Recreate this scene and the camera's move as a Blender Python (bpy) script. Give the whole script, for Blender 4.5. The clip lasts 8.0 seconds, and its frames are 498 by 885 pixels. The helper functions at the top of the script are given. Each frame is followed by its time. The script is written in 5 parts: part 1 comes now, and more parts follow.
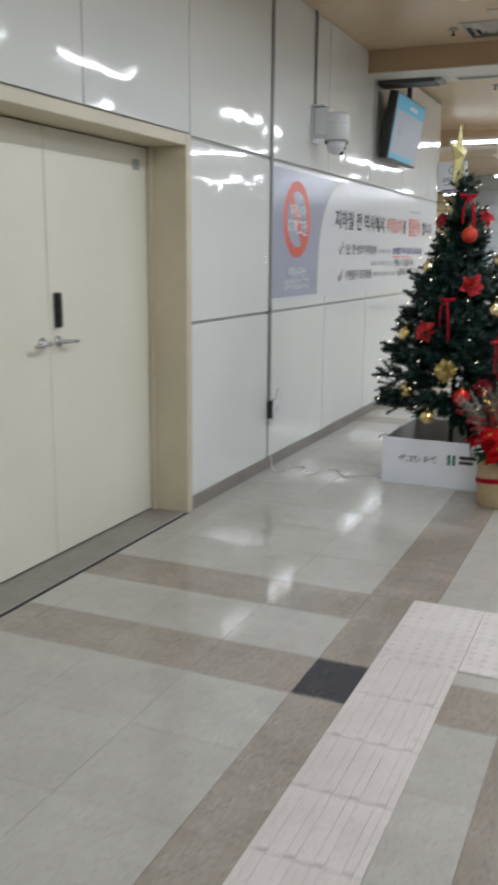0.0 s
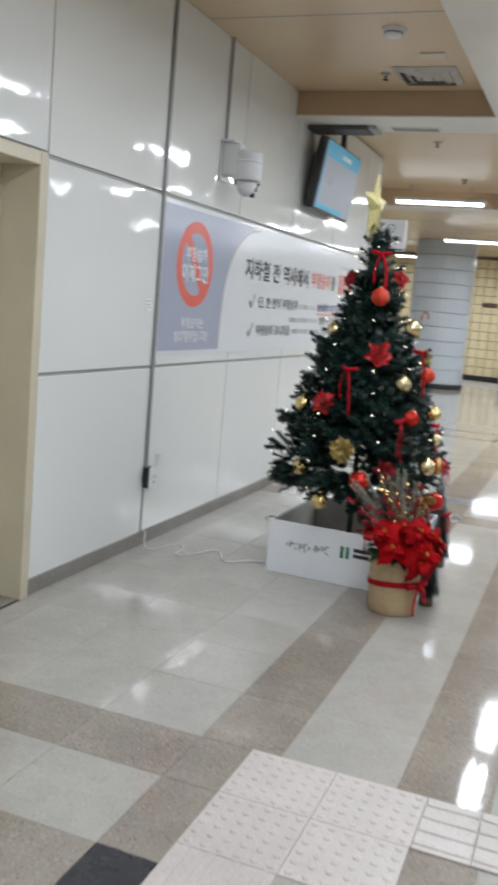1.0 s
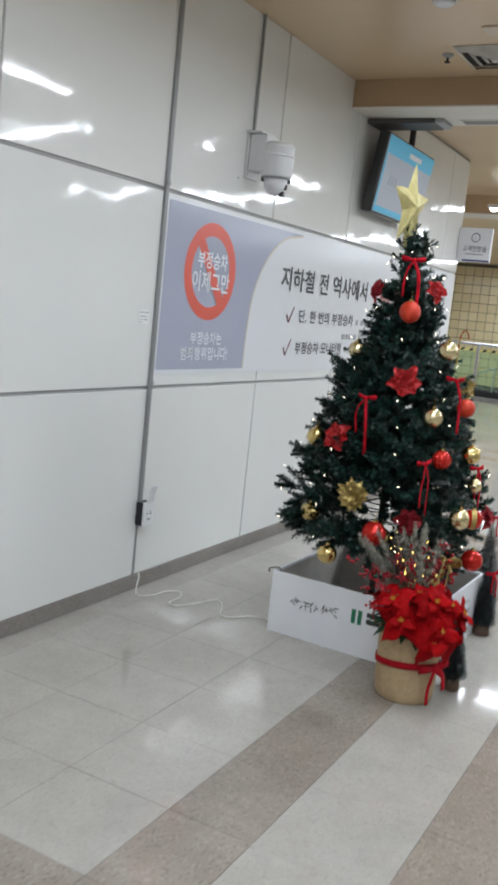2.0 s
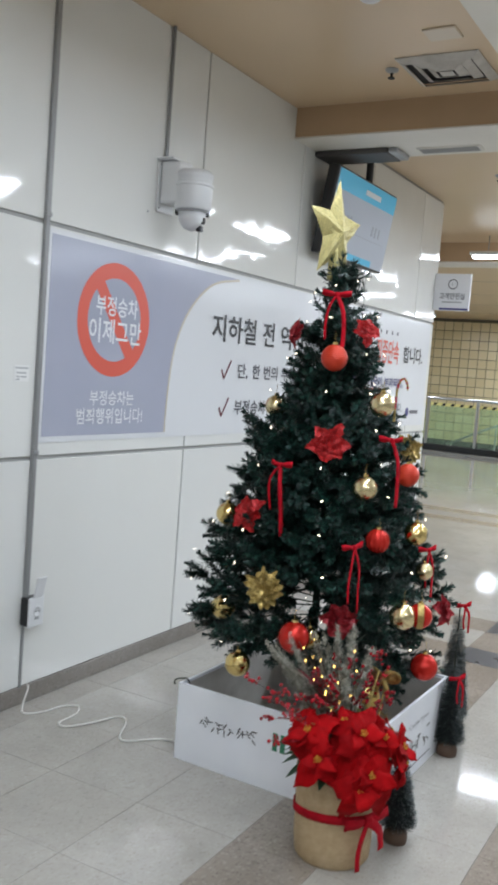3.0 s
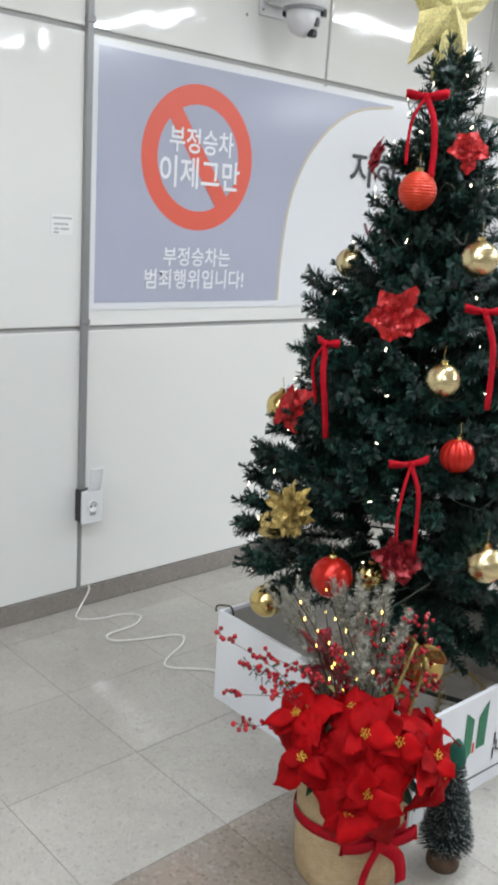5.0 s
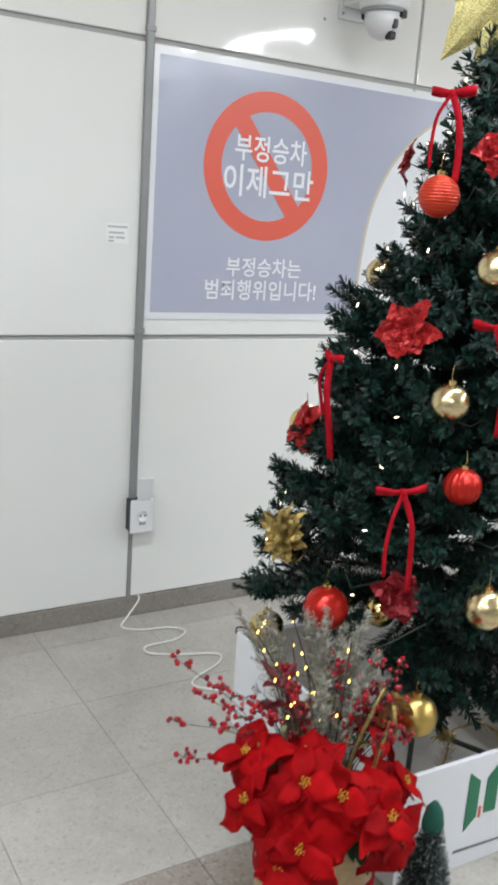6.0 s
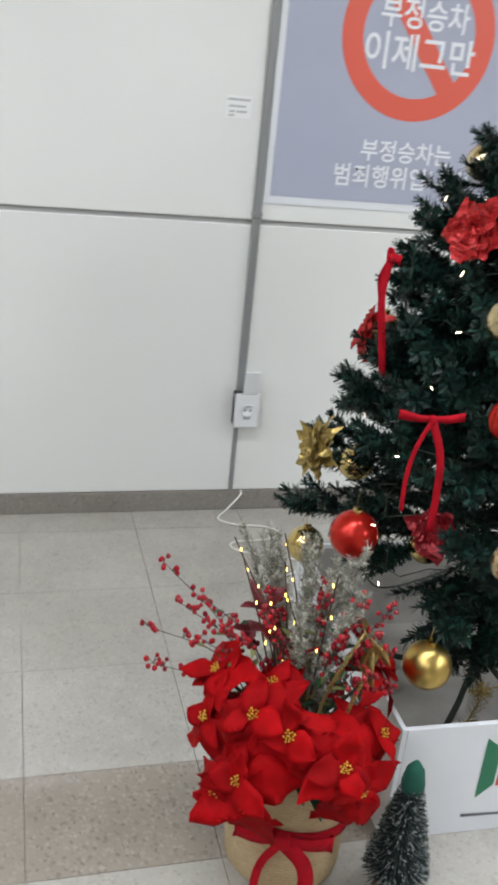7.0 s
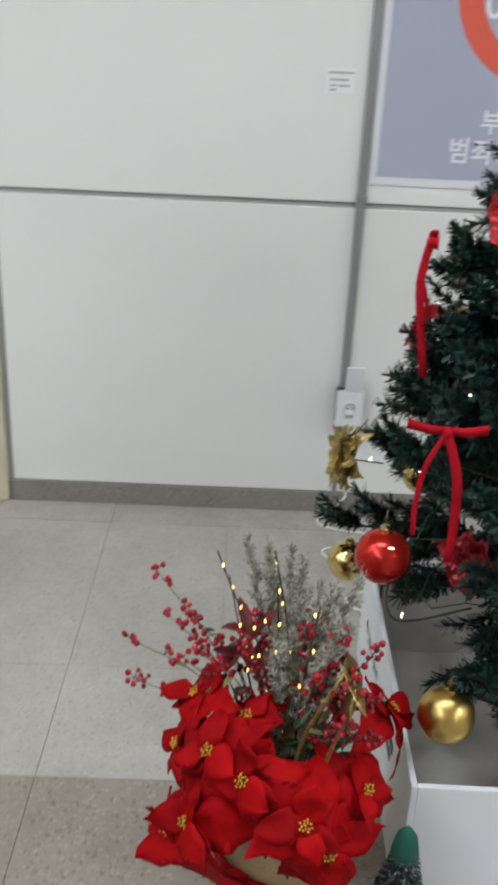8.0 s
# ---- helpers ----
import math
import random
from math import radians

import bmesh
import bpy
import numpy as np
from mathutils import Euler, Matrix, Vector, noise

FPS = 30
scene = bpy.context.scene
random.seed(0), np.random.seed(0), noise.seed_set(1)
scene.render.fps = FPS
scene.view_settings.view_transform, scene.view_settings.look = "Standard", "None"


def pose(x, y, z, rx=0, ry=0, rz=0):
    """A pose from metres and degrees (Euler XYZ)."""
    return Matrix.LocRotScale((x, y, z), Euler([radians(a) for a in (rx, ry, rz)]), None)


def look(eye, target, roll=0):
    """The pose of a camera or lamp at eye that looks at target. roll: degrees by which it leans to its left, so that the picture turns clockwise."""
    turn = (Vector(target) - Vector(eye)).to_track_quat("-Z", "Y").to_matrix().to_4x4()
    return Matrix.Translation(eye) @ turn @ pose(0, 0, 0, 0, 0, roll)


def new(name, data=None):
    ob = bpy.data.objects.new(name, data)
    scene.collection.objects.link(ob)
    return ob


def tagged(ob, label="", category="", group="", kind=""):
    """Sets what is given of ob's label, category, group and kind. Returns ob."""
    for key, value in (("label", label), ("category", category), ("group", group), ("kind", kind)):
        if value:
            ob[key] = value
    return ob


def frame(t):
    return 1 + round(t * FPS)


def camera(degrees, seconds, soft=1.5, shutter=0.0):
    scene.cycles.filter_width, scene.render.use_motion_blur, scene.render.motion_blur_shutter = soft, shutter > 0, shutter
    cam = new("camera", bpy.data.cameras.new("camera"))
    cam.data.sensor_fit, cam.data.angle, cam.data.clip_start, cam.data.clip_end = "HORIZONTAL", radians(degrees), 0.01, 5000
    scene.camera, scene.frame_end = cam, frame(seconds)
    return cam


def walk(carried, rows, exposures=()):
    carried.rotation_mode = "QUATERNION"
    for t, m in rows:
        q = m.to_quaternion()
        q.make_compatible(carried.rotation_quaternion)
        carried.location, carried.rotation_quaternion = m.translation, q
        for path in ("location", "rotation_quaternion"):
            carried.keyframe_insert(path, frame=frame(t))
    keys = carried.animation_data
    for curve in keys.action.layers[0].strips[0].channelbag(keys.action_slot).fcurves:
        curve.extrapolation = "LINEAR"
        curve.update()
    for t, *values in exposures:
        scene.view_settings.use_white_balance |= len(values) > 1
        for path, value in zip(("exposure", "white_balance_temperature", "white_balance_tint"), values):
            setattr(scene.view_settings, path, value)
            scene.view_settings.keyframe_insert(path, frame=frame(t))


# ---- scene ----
# ---- camera and walk ----
cam = camera(31.3, 8.0, soft=3.3, shutter=0.4)
PATH = [
    (0, (0.025, -0.047, 1.464), (-0.757, 1.747, 1.051), 0.5),
    (0.2, (-0.017, 0.177, 1.467), (-0.727, 2.006, 1.08), 2.6),
    (0.5, (0.051, 0.474, 1.476), (-0.587, 2.344, 1.167), 5.0),
    (0.8, (0.097, 0.711, 1.472), (-0.507, 2.593, 1.162), 5.5),
    (1, (0.141, 0.879, 1.501), (-0.557, 2.728, 1.193), 5.0),
    (2.3, (0.373, 2.071, 1.55), (-0.609, 3.792, 1.279), 5.5),
    (2.5, (0.359, 2.252, 1.506), (-0.656, 3.964, 1.316), 5.4),
    (2.9, (0.366, 2.654, 1.516), (-0.601, 4.396, 1.344), 4.5),
    (3, (0.369, 2.728, 1.529), (-0.61, 4.464, 1.367), 4.4),
    (3.5, (0.427, 3.122, 1.5), (-0.562, 4.843, 1.26), 6.7),
    (4, (0.42, 3.421, 1.501), (-0.777, 5.001, 1.238), 5.7),
    (4.5, (0.402, 3.733, 1.5), (-0.934, 5.183, 1.161), 5.0),
    (4.7, (0.414, 3.775, 1.495), (-0.944, 5.183, 1.079), 4.4),
    (5.8, (0.659, 4.158, 1.497), (-0.959, 5.222, 0.998), 3.4),
    (6, (0.659, 4.264, 1.5), (-1.0, 5.276, 1.027), 4.0),
    (6.5, (0.662, 4.516, 1.526), (-1.073, 5.322, 0.946), 2.4),
    (7, (0.687, 4.764, 1.515), (-1.097, 5.276, 0.77), 5.8),
    (7.5, (0.604, 5.001, 1.495), (-1.244, 5.252, 0.773), 5.3),
    (7.8, (0.562, 5.129, 1.509), (-1.278, 5.284, 0.744), 2.3),
    (8, (0.569, 5.198, 1.502), (-1.264, 5.23, 0.703), 2.8),
]
walk(cam, [(t, look(eye, target, roll)) for t, eye, target, roll in PATH], exposures=[(0.0, -0.27, 6480, 10), (0.5, -0.10, 6440, 10), (1.0, -0.08, 6400, 10), (2.5, -0.05, 6330, 10), (3.0, 0.02, 6280, 10), (3.5, 0.25, 6280, 10), (4.0, 0.31, 6360, 10), (6.0, 0.28, 6580, 10), (7.0, 0.22, 6600, 10), (8.0, 0.03, 6600, 10)])
# ---- world, lights ----
WALL_X = -2.28          # face of the white panel wall
END_Y = 10.70           # corner where the panel wall ends
CEIL_Z = 3.16
EDGE_X = -0.76          # where the low ceiling stops
TUBE_POWER = 20.0       # watts for each metre of tube

world = bpy.data.worlds.new("world")
scene.world = world
world.use_nodes = True
world.node_tree.nodes["Background"].inputs[0].default_value = (0.8, 0.85, 0.9, 1)
world.node_tree.nodes["Background"].inputs[1].default_value = 0.05


# ---- helpers of this scene ----
rng = random.Random(11)


def mat(name, color, rough=0.5, metal=0.0, spec=0.5, coat=0.0):
    m = bpy.data.materials.new(name)
    m.use_nodes = True
    b = m.node_tree.nodes["Principled BSDF"]
    b.inputs["Base Color"].default_value = (*color, 1)
    b.inputs["Roughness"].default_value = rough
    b.inputs["Metallic"].default_value = metal
    b.inputs["Specular IOR Level"].default_value = spec
    b.inputs["Coat Weight"].default_value = coat
    return m


def node(m, kind, **settings):
    n = m.node_tree.nodes.new(kind)
    for key, value in settings.items():
        n.inputs[key].default_value = value
    return n


def link(m, a, b):
    m.node_tree.links.new(a, b)


def coords(m, kind="Object"):
    return m.node_tree.nodes.new("ShaderNodeTexCoord").outputs[kind]


def ramp(m, fac, stops):
    r = m.node_tree.nodes.new("ShaderNodeValToRGB")
    while len(r.color_ramp.elements) < len(stops):
        r.color_ramp.elements.new(0.5)
    for e, (p, c) in zip(r.color_ramp.elements, stops):
        e.position, e.color = p, (*c, 1)
    link(m, fac, r.inputs[0])
    return r.outputs[0]


def mix(m, fac, a, b, mode="MIX"):
    n = m.node_tree.nodes.new("ShaderNodeMix")
    n.data_type, n.blend_type = "RGBA", mode
    for sock, v in ((n.inputs[0], fac), (n.inputs[6], a), (n.inputs[7], b)):
        if isinstance(v, bpy.types.NodeSocket):
            link(m, v, sock)
        else:
            sock.default_value = v if isinstance(v, float) else (*v, 1)
    return n.outputs[2]


def noise_tex(m, scale, detail=3.0, where=None, rough=0.55):
    n = node(m, "ShaderNodeTexNoise", Scale=scale, Detail=detail, Roughness=rough)
    link(m, where or coords(m), n.inputs["Vector"])
    return n.outputs["Fac"]


def set_in(m, name, sock):
    link(m, sock, m.node_tree.nodes["Principled BSDF"].inputs[name])


def bump(m, height, strength, distance):
    n = node(m, "ShaderNodeBump", Strength=strength, Distance=distance)
    link(m, height, n.inputs["Height"])
    set_in(m, "Normal", n.outputs[0])


def span(m, fac, lo, hi):
    n = m.node_tree.nodes.new("ShaderNodeMapRange")
    n.inputs["To Min"].default_value, n.inputs["To Max"].default_value = lo, hi
    link(m, fac, n.inputs["Value"])
    return n.outputs[0]


def world_pos(m):
    return m.node_tree.nodes.new("ShaderNodeNewGeometry").outputs["Position"]


def mesh_of(name, bm, materials, smooth=False):
    me = bpy.data.meshes.new(name)
    bm.to_mesh(me)
    bm.free()
    for k in (materials if isinstance(materials, (list, tuple)) else [materials]):
        me.materials.append(k)
    if smooth:
        me.polygons.foreach_set("use_smooth", [True] * len(me.polygons))
    return me


def part(name, bm, material, parent=None, label="", smooth=False):
    me = bm if isinstance(bm, bpy.types.Mesh) else mesh_of(name, bm, material, smooth)
    ob = new(name, me)
    if parent is not None:
        ob.parent = parent
    if label:
        tagged(ob, label)
    return ob


def thing(name, place, label, category, group="", turn=0.0):
    ob = new(name)
    ob.matrix_basis = pose(*place, 0, 0, turn)
    ob.empty_display_size = 0.05
    return tagged(ob, label, category, group)


def cuboid(bm, lo, hi, bevel=0.0, seg=1):
    made = bmesh.ops.create_cube(bm, size=1.0)["verts"]
    c = [(a + b) / 2 for a, b in zip(lo, hi)]
    s = [b - a for a, b in zip(lo, hi)]
    for v in made:
        v.co = Vector([c[i] + v.co[i] * s[i] for i in range(3)])
    if bevel:
        edges = {e for v in made for e in v.link_edges}
        bmesh.ops.bevel(bm, geom=list(edges), offset=bevel, segments=seg, affect="EDGES", profile=0.5)
    return bm


def box_mesh(lo, hi, bevel=0.0, seg=1):
    return cuboid(bmesh.new(), lo, hi, bevel, seg)


def lathe(profile, n=24, bm=None, at=(0, 0, 0), caps=True):
    """A turned form: profile is (radius, z) from the bottom up."""
    bm = bm or bmesh.new()
    rings = []
    for r, z in profile:
        rings.append([bm.verts.new((at[0] + r * math.cos(2 * math.pi * k / n), at[1] + r * math.sin(2 * math.pi * k / n), at[2] + z)) for k in range(n)])
    for a, b in zip(rings, rings[1:]):
        for k in range(n):
            bm.faces.new((a[k], a[(k + 1) % n], b[(k + 1) % n], b[k]))
    if caps:
        bm.faces.new(rings[0][::-1])
        bm.faces.new(rings[-1])
    return bm


def tube(points, radius, n=8, bm=None, taper=1.0):
    """A round rod along points; taper is the last radius over the first."""
    bm = bm or bmesh.new()
    pts = [Vector(p) for p in points]
    rings = []
    up = Vector((0.13, 0.27, 0.95)).normalized()
    for i, p in enumerate(pts):
        d = (pts[min(i + 1, len(pts) - 1)] - pts[max(i - 1, 0)]).normalized()
        a = d.cross(up)
        a = a.normalized() if a.length > 1e-4 else Vector((1, 0, 0))
        b = d.cross(a)
        r = radius * (1 + (taper - 1) * i / max(1, len(pts) - 1))
        rings.append([bm.verts.new(p + a * r * math.cos(2 * math.pi * k / n) + b * r * math.sin(2 * math.pi * k / n)) for k in range(n)])
    for a, b in zip(rings, rings[1:]):
        for k in range(n):
            bm.faces.new((a[k], a[(k + 1) % n], b[(k + 1) % n], b[k]))
    bm.faces.new(rings[0][::-1])
    bm.faces.new(rings[-1])
    return bm


def smooth_line(points, steps=6):
    """A Catmull-Rom line through points."""
    p = [Vector(q) for q in points]
    p = [p[0] * 2 - p[1]] + p + [p[-1] * 2 - p[-2]]
    out = []
    for i in range(1, len(p) - 2):
        for s in range(steps):
            t = s / steps
            out.append(0.5 * ((2 * p[i]) + (p[i + 1] - p[i - 1]) * t + (2 * p[i - 1] - 5 * p[i] + 4 * p[i + 1] - p[i + 2]) * t * t + (3 * p[i] - p[i - 1] - 3 * p[i + 1] + p[i + 2]) * t ** 3))
    out.append(p[-2])
    return out


def slab(outline, thick, bm=None, z=0.0):
    """A flat plate from a 2D outline (counter-clockwise), from z to z + thick."""
    bm = bm or bmesh.new()
    lo = [bm.verts.new((x, y, z)) for x, y in outline]
    hi = [bm.verts.new((x, y, z + thick)) for x, y in outline]
    bm.faces.new(hi)
    bm.faces.new(lo[::-1])
    for k in range(len(outline)):
        j = (k + 1) % len(outline)
        bm.faces.new((lo[k], lo[j], hi[j], hi[k]))
    return bm


def band(points, widths, thick, normal_of, bm=None):
    """A ribbon of some thickness along points; widths by point; normal_of(i) gives the face's normal."""
    bm = bm or bmesh.new()
    pts = [Vector(p) for p in points]
    rows = []
    for i, p in enumerate(pts):
        d = (pts[min(i + 1, len(pts) - 1)] - pts[max(i - 1, 0)]).normalized()
        n = Vector(normal_of(i)).normalized()
        s = d.cross(n).normalized()
        n = s.cross(d).normalized()
        w = widths[i] / 2
        rows.append([bm.verts.new(p + s * w + n * thick / 2), bm.verts.new(p - s * w + n * thick / 2), bm.verts.new(p - s * w - n * thick / 2), bm.verts.new(p + s * w - n * thick / 2)])
    for a, b in zip(rows, rows[1:]):
        for k in range(4):
            bm.faces.new((a[k], a[(k + 1) % 4], b[(k + 1) % 4], b[k]))
    bm.faces.new(rows[0][::-1])
    bm.faces.new(rows[-1])
    return bm


def strips(name, quads, material):
    """One mesh from an array of quads, n x 4 x 3."""
    q = np.asarray(quads, dtype=np.float32).reshape(-1, 3)
    n = len(q) // 4
    me = bpy.data.meshes.new(name)
    me.vertices.add(len(q))
    me.vertices.foreach_set("co", q.ravel())
    me.loops.add(len(q))
    me.loops.foreach_set("vertex_index", np.arange(len(q), dtype=np.int32))
    me.polygons.add(n)
    me.polygons.foreach_set("loop_start", np.arange(0, len(q), 4, dtype=np.int32))
    me.update(calc_edges=True)
    me.materials.append(material)
    return me


GLYPHS = {}


def glyph(char):
    """Triangles of one character of the built-in font, in ems."""
    if char not in GLYPHS:
        cu = bpy.data.curves.new("glyph", "FONT")
        cu.body, cu.resolution_u, cu.offset = char, 3, 0.016
        ob = bpy.data.objects.new("glyph", cu)
        scene.collection.objects.link(ob)
        bpy.context.view_layer.update()
        GLYPHS[char] = bpy.data.meshes.new_from_object(ob.evaluated_get(bpy.context.evaluated_depsgraph_get()))
        bpy.data.objects.remove(ob)
        bpy.data.curves.remove(cu)
    return GLYPHS[char]


def advance(char):
    return 0.34 if char in " .,!" else (0.6 if ord(char) < 128 else 0.93)


def lettering(body, width, height, material, parent, m):
    """A line of writing, a part for each character, fitted into width x height; m places its lower left, in the xy plane."""
    total = sum(advance(c) for c in body)
    sx, sy, x = width / total, height / 0.9, 0.0
    for c in body:
        if c != " ":
            me = glyph(c).copy()
            me.transform(Matrix.Translation((x * sx, 0.1 * sy, 0)) @ Matrix.Diagonal((sx, sy, 1, 1)))
            me.materials.clear()
            me.materials.append(material)
            ob = new("letter", me)
            ob.parent = parent
            ob.matrix_basis = m
        x += advance(c)


# ---- materials ----
panel_white = mat("panel_white", (0.76, 0.77, 0.745), 0.1)
g = world_pos(panel_white)
tone = noise_tex(panel_white, 0.9, 2, g)
smudge = noise_tex(panel_white, 7.0, 5, g)
rand = panel_white.node_tree.nodes.new("ShaderNodeObjectInfo").outputs["Random"]
set_in(panel_white, "Base Color", mix(panel_white, span(panel_white, rand, 0.0, 0.5), ramp(panel_white, tone, [(0.3, (0.745, 0.755, 0.74)), (0.7, (0.785, 0.79, 0.77))]), (0.775, 0.77, 0.72)))
set_in(panel_white, "Roughness", span(panel_white, smudge, 0.025, 0.08))
wave = noise_tex(panel_white, 4.5, 1.5, g, 0.45)
bump(panel_white, wave, 0.17, 0.022)

joint_grey = mat("joint_grey", (0.36, 0.36, 0.35), 0.6)
trim_grey = mat("trim_grey", (0.27, 0.275, 0.275), 0.38, 0.2)
set_in(trim_grey, "Roughness", span(trim_grey, noise_tex(trim_grey, 30), 0.3, 0.5))


def terrazzo(name, dark, mid, light, size, rough):
    m = mat(name, mid, rough)
    where = world_pos(m)
    vor = node(m, "ShaderNodeTexVoronoi", Scale=size)
    link(m, where, vor.inputs["Vector"])
    sep = m.node_tree.nodes.new("ShaderNodeSeparateColor")
    link(m, vor.outputs["Color"], sep.inputs[0])
    chips = ramp(m, sep.outputs[0], [(0.0, dark), (0.16, mid), (0.75, mid), (1.0, light)])
    cloud = noise_tex(m, 2.4, 5, where)
    base = mix(m, 0.30, chips, ramp(m, cloud, [(0.32, dark), (0.62, light)]))
    rnd = m.node_tree.nodes.new("ShaderNodeObjectInfo").outputs["Random"]
    base = mix(m, span(m, rnd, 0.0, 0.22), base, dark)
    scuffs = noise_tex(m, 7.0, 6, where, 0.75)
    base = mix(m, ramp(m, scuffs, [(0.42, (0.0, 0.0, 0.0)), (0.68, (0.34, 0.34, 0.34))]), base, tuple(0.72 * c for c in mid))
    spots = noise_tex(m, 17.0, 6, where, 0.7)
    base = mix(m, ramp(m, spots, [(0.62, (0, 0, 0)), (0.76, (0.55, 0.55, 0.55))]), base, tuple(0.45 * c for c in mid))
    set_in(m, "Base Color", base)
    set_in(m, "Roughness", span(m, noise_tex(m, 5.0, 5, where), rough * 0.7, rough * 1.6))
    bump(m, noise_tex(m, 90.0, 3, where), 0.012, 0.002)
    return m


tile_light = terrazzo("tile_light", (0.333, 0.309, 0.272), (0.438, 0.415, 0.376), (0.502, 0.480, 0.44), 150, 0.062)
tile_brown = terrazzo("tile_brown", (0.18, 0.147, 0.118), (0.31, 0.268, 0.225), (0.42, 0.373, 0.326), 130, 0.055)
tile_dark = terrazzo("tile_dark", (0.015, 0.015, 0.02), (0.03, 0.03, 0.036), (0.06, 0.06, 0.07), 150, 0.25)
tactile_mat = terrazzo("tactile_mat", (0.45, 0.395, 0.368), (0.58, 0.522, 0.487), (0.65, 0.597, 0.565), 180, 0.4)
base_stone = terrazzo("base_stone", (0.15, 0.13, 0.112), (0.25, 0.225, 0.20), (0.34, 0.315, 0.29), 110, 0.3)
grout = mat("grout", (0.36, 0.34, 0.305), 0.8)

ceiling_beige = mat("ceiling_beige", (0.60, 0.47, 0.325), 0.3)
set_in(ceiling_beige, "Base Color", ramp(ceiling_beige, noise_tex(ceiling_beige, 0.8, 4, world_pos(ceiling_beige)), [(0.3, (0.60, 0.45, 0.285)), (0.7, (0.645, 0.487, 0.312))]))
set_in(ceiling_beige, "Roughness", span(ceiling_beige, noise_tex(ceiling_beige, 2, 2, world_pos(ceiling_beige)), 0.27, 0.31))
bump(ceiling_beige, noise_tex(ceiling_beige, 1.1, 1, world_pos(ceiling_beige)), 0.06, 0.02)
beam_tan = mat("beam_tan", (0.50, 0.375, 0.255), 0.4)
set_in(beam_tan, "Base Color", ramp(beam_tan, noise_tex(beam_tan, 1.5, 5, world_pos(beam_tan)), [(0.3, (0.45, 0.315, 0.19)), (0.7, (0.53, 0.375, 0.235))]))
ceiling_white = mat("ceiling_white", (0.72, 0.69, 0.62), 0.5)
set_in(ceiling_white, "Base Color", ramp(ceiling_white, noise_tex(ceiling_white, 1.2, 4), [(0.3, (0.68, 0.65, 0.58)), (0.7, (0.75, 0.72, 0.65))]))

door_cream = mat("door_cream", (0.74, 0.70, 0.575), 0.38)
set_in(door_cream, "Base Color", ramp(door_cream, noise_tex(door_cream, 1.3, 4), [(0.3, (0.755, 0.72, 0.605)), (0.7, (0.81, 0.775, 0.66))]))
set_in(door_cream, "Roughness", span(door_cream, noise_tex(door_cream, 14, 4), 0.3, 0.5))
bump(door_cream, noise_tex(door_cream, 160, 2), 0.06, 0.001)
frame_cream = mat("frame_cream", (0.60, 0.54, 0.40), 0.35)
set_in(frame_cream, "Base Color", ramp(frame_cream, noise_tex(frame_cream, 3, 5), [(0.3, (0.56, 0.50, 0.37)), (0.7, (0.64, 0.575, 0.43))]))

far_tile = mat("far_tile", (0.60, 0.49, 0.25), 0.2)
set_in(far_tile, "Base Color", ramp(far_tile, far_tile.node_tree.nodes.new("ShaderNodeObjectInfo").outputs["Random"], [(0.0, (0.70, 0.575, 0.34)), (1.0, (0.77, 0.65, 0.41))]))
far_joint = mat("far_joint", (0.12, 0.10, 0.07), 0.7)
plain_wall = mat("plain_wall", (0.66, 0.64, 0.58), 0.4)
set_in(plain_wall, "Base Color", ramp(plain_wall, noise_tex(plain_wall, 1.0, 4, world_pos(plain_wall)), [(0.3, (0.60, 0.58, 0.52)), (0.7, (0.70, 0.68, 0.62))]))
column_skin = mat("column_skin", (0.45, 0.485, 0.515), 0.35)
set_in(column_skin, "Roughness", span(column_skin, noise_tex(column_skin, 4), 0.25, 0.45))

tube_glow = mat("tube_glow", (0.9, 0.92, 0.95), 0.4)
b = tube_glow.node_tree.nodes["Principled BSDF"]
b.inputs["Emission Color"].default_value = (0.93, 0.97, 1.0, 1)
b.inputs["Emission Strength"].default_value = 6.0

plastic_white = mat("plastic_white", (0.72, 0.73, 0.74), 0.35)
bump(plastic_white, noise_tex(plastic_white, 120, 2), 0.05, 0.001)
plastic_black = mat("plastic_black", (0.012, 0.012, 0.014), 0.3)
plastic_grey = mat("plastic_grey", (0.34, 0.35, 0.36), 0.45)
steel = mat("steel", (0.55, 0.56, 0.57), 0.28, 1.0)
set_in(steel, "Roughness", span(steel, noise_tex(steel, 40), 0.2, 0.4))
dark_void = mat("dark_void", (0.02, 0.02, 0.02), 0.8)

sheet_white = mat("sheet_white", (0.74, 0.755, 0.78), 0.16)
bump(sheet_white, noise_tex(sheet_white, 4.0, 3, world_pos(sheet_white)), 0.25, 0.01)
sheet_blue = mat("sheet_blue", (0.41, 0.43, 0.525), 0.16)
set_in(sheet_blue, "Base Color", ramp(sheet_blue, noise_tex(sheet_blue, 2.0, 5, world_pos(sheet_blue)), [(0.3, (0.395, 0.415, 0.515)), (0.7, (0.43, 0.45, 0.545))]))
bump(sheet_blue, noise_tex(sheet_blue, 4.0, 3, world_pos(sheet_blue)), 0.25, 0.01)
print_red = mat("print_red", (0.70, 0.115, 0.075), 0.35)
print_white = mat("print_white", (0.78, 0.79, 0.82), 0.35)
print_black = mat("print_black", (0.03, 0.03, 0.035), 0.4)
print_grey = mat("print_grey", (0.12, 0.12, 0.14), 0.4)
print_tan = mat("print_tan", (0.52, 0.46, 0.36), 0.4)
print_green = mat("print_green", (0.015, 0.18, 0.09), 0.4)
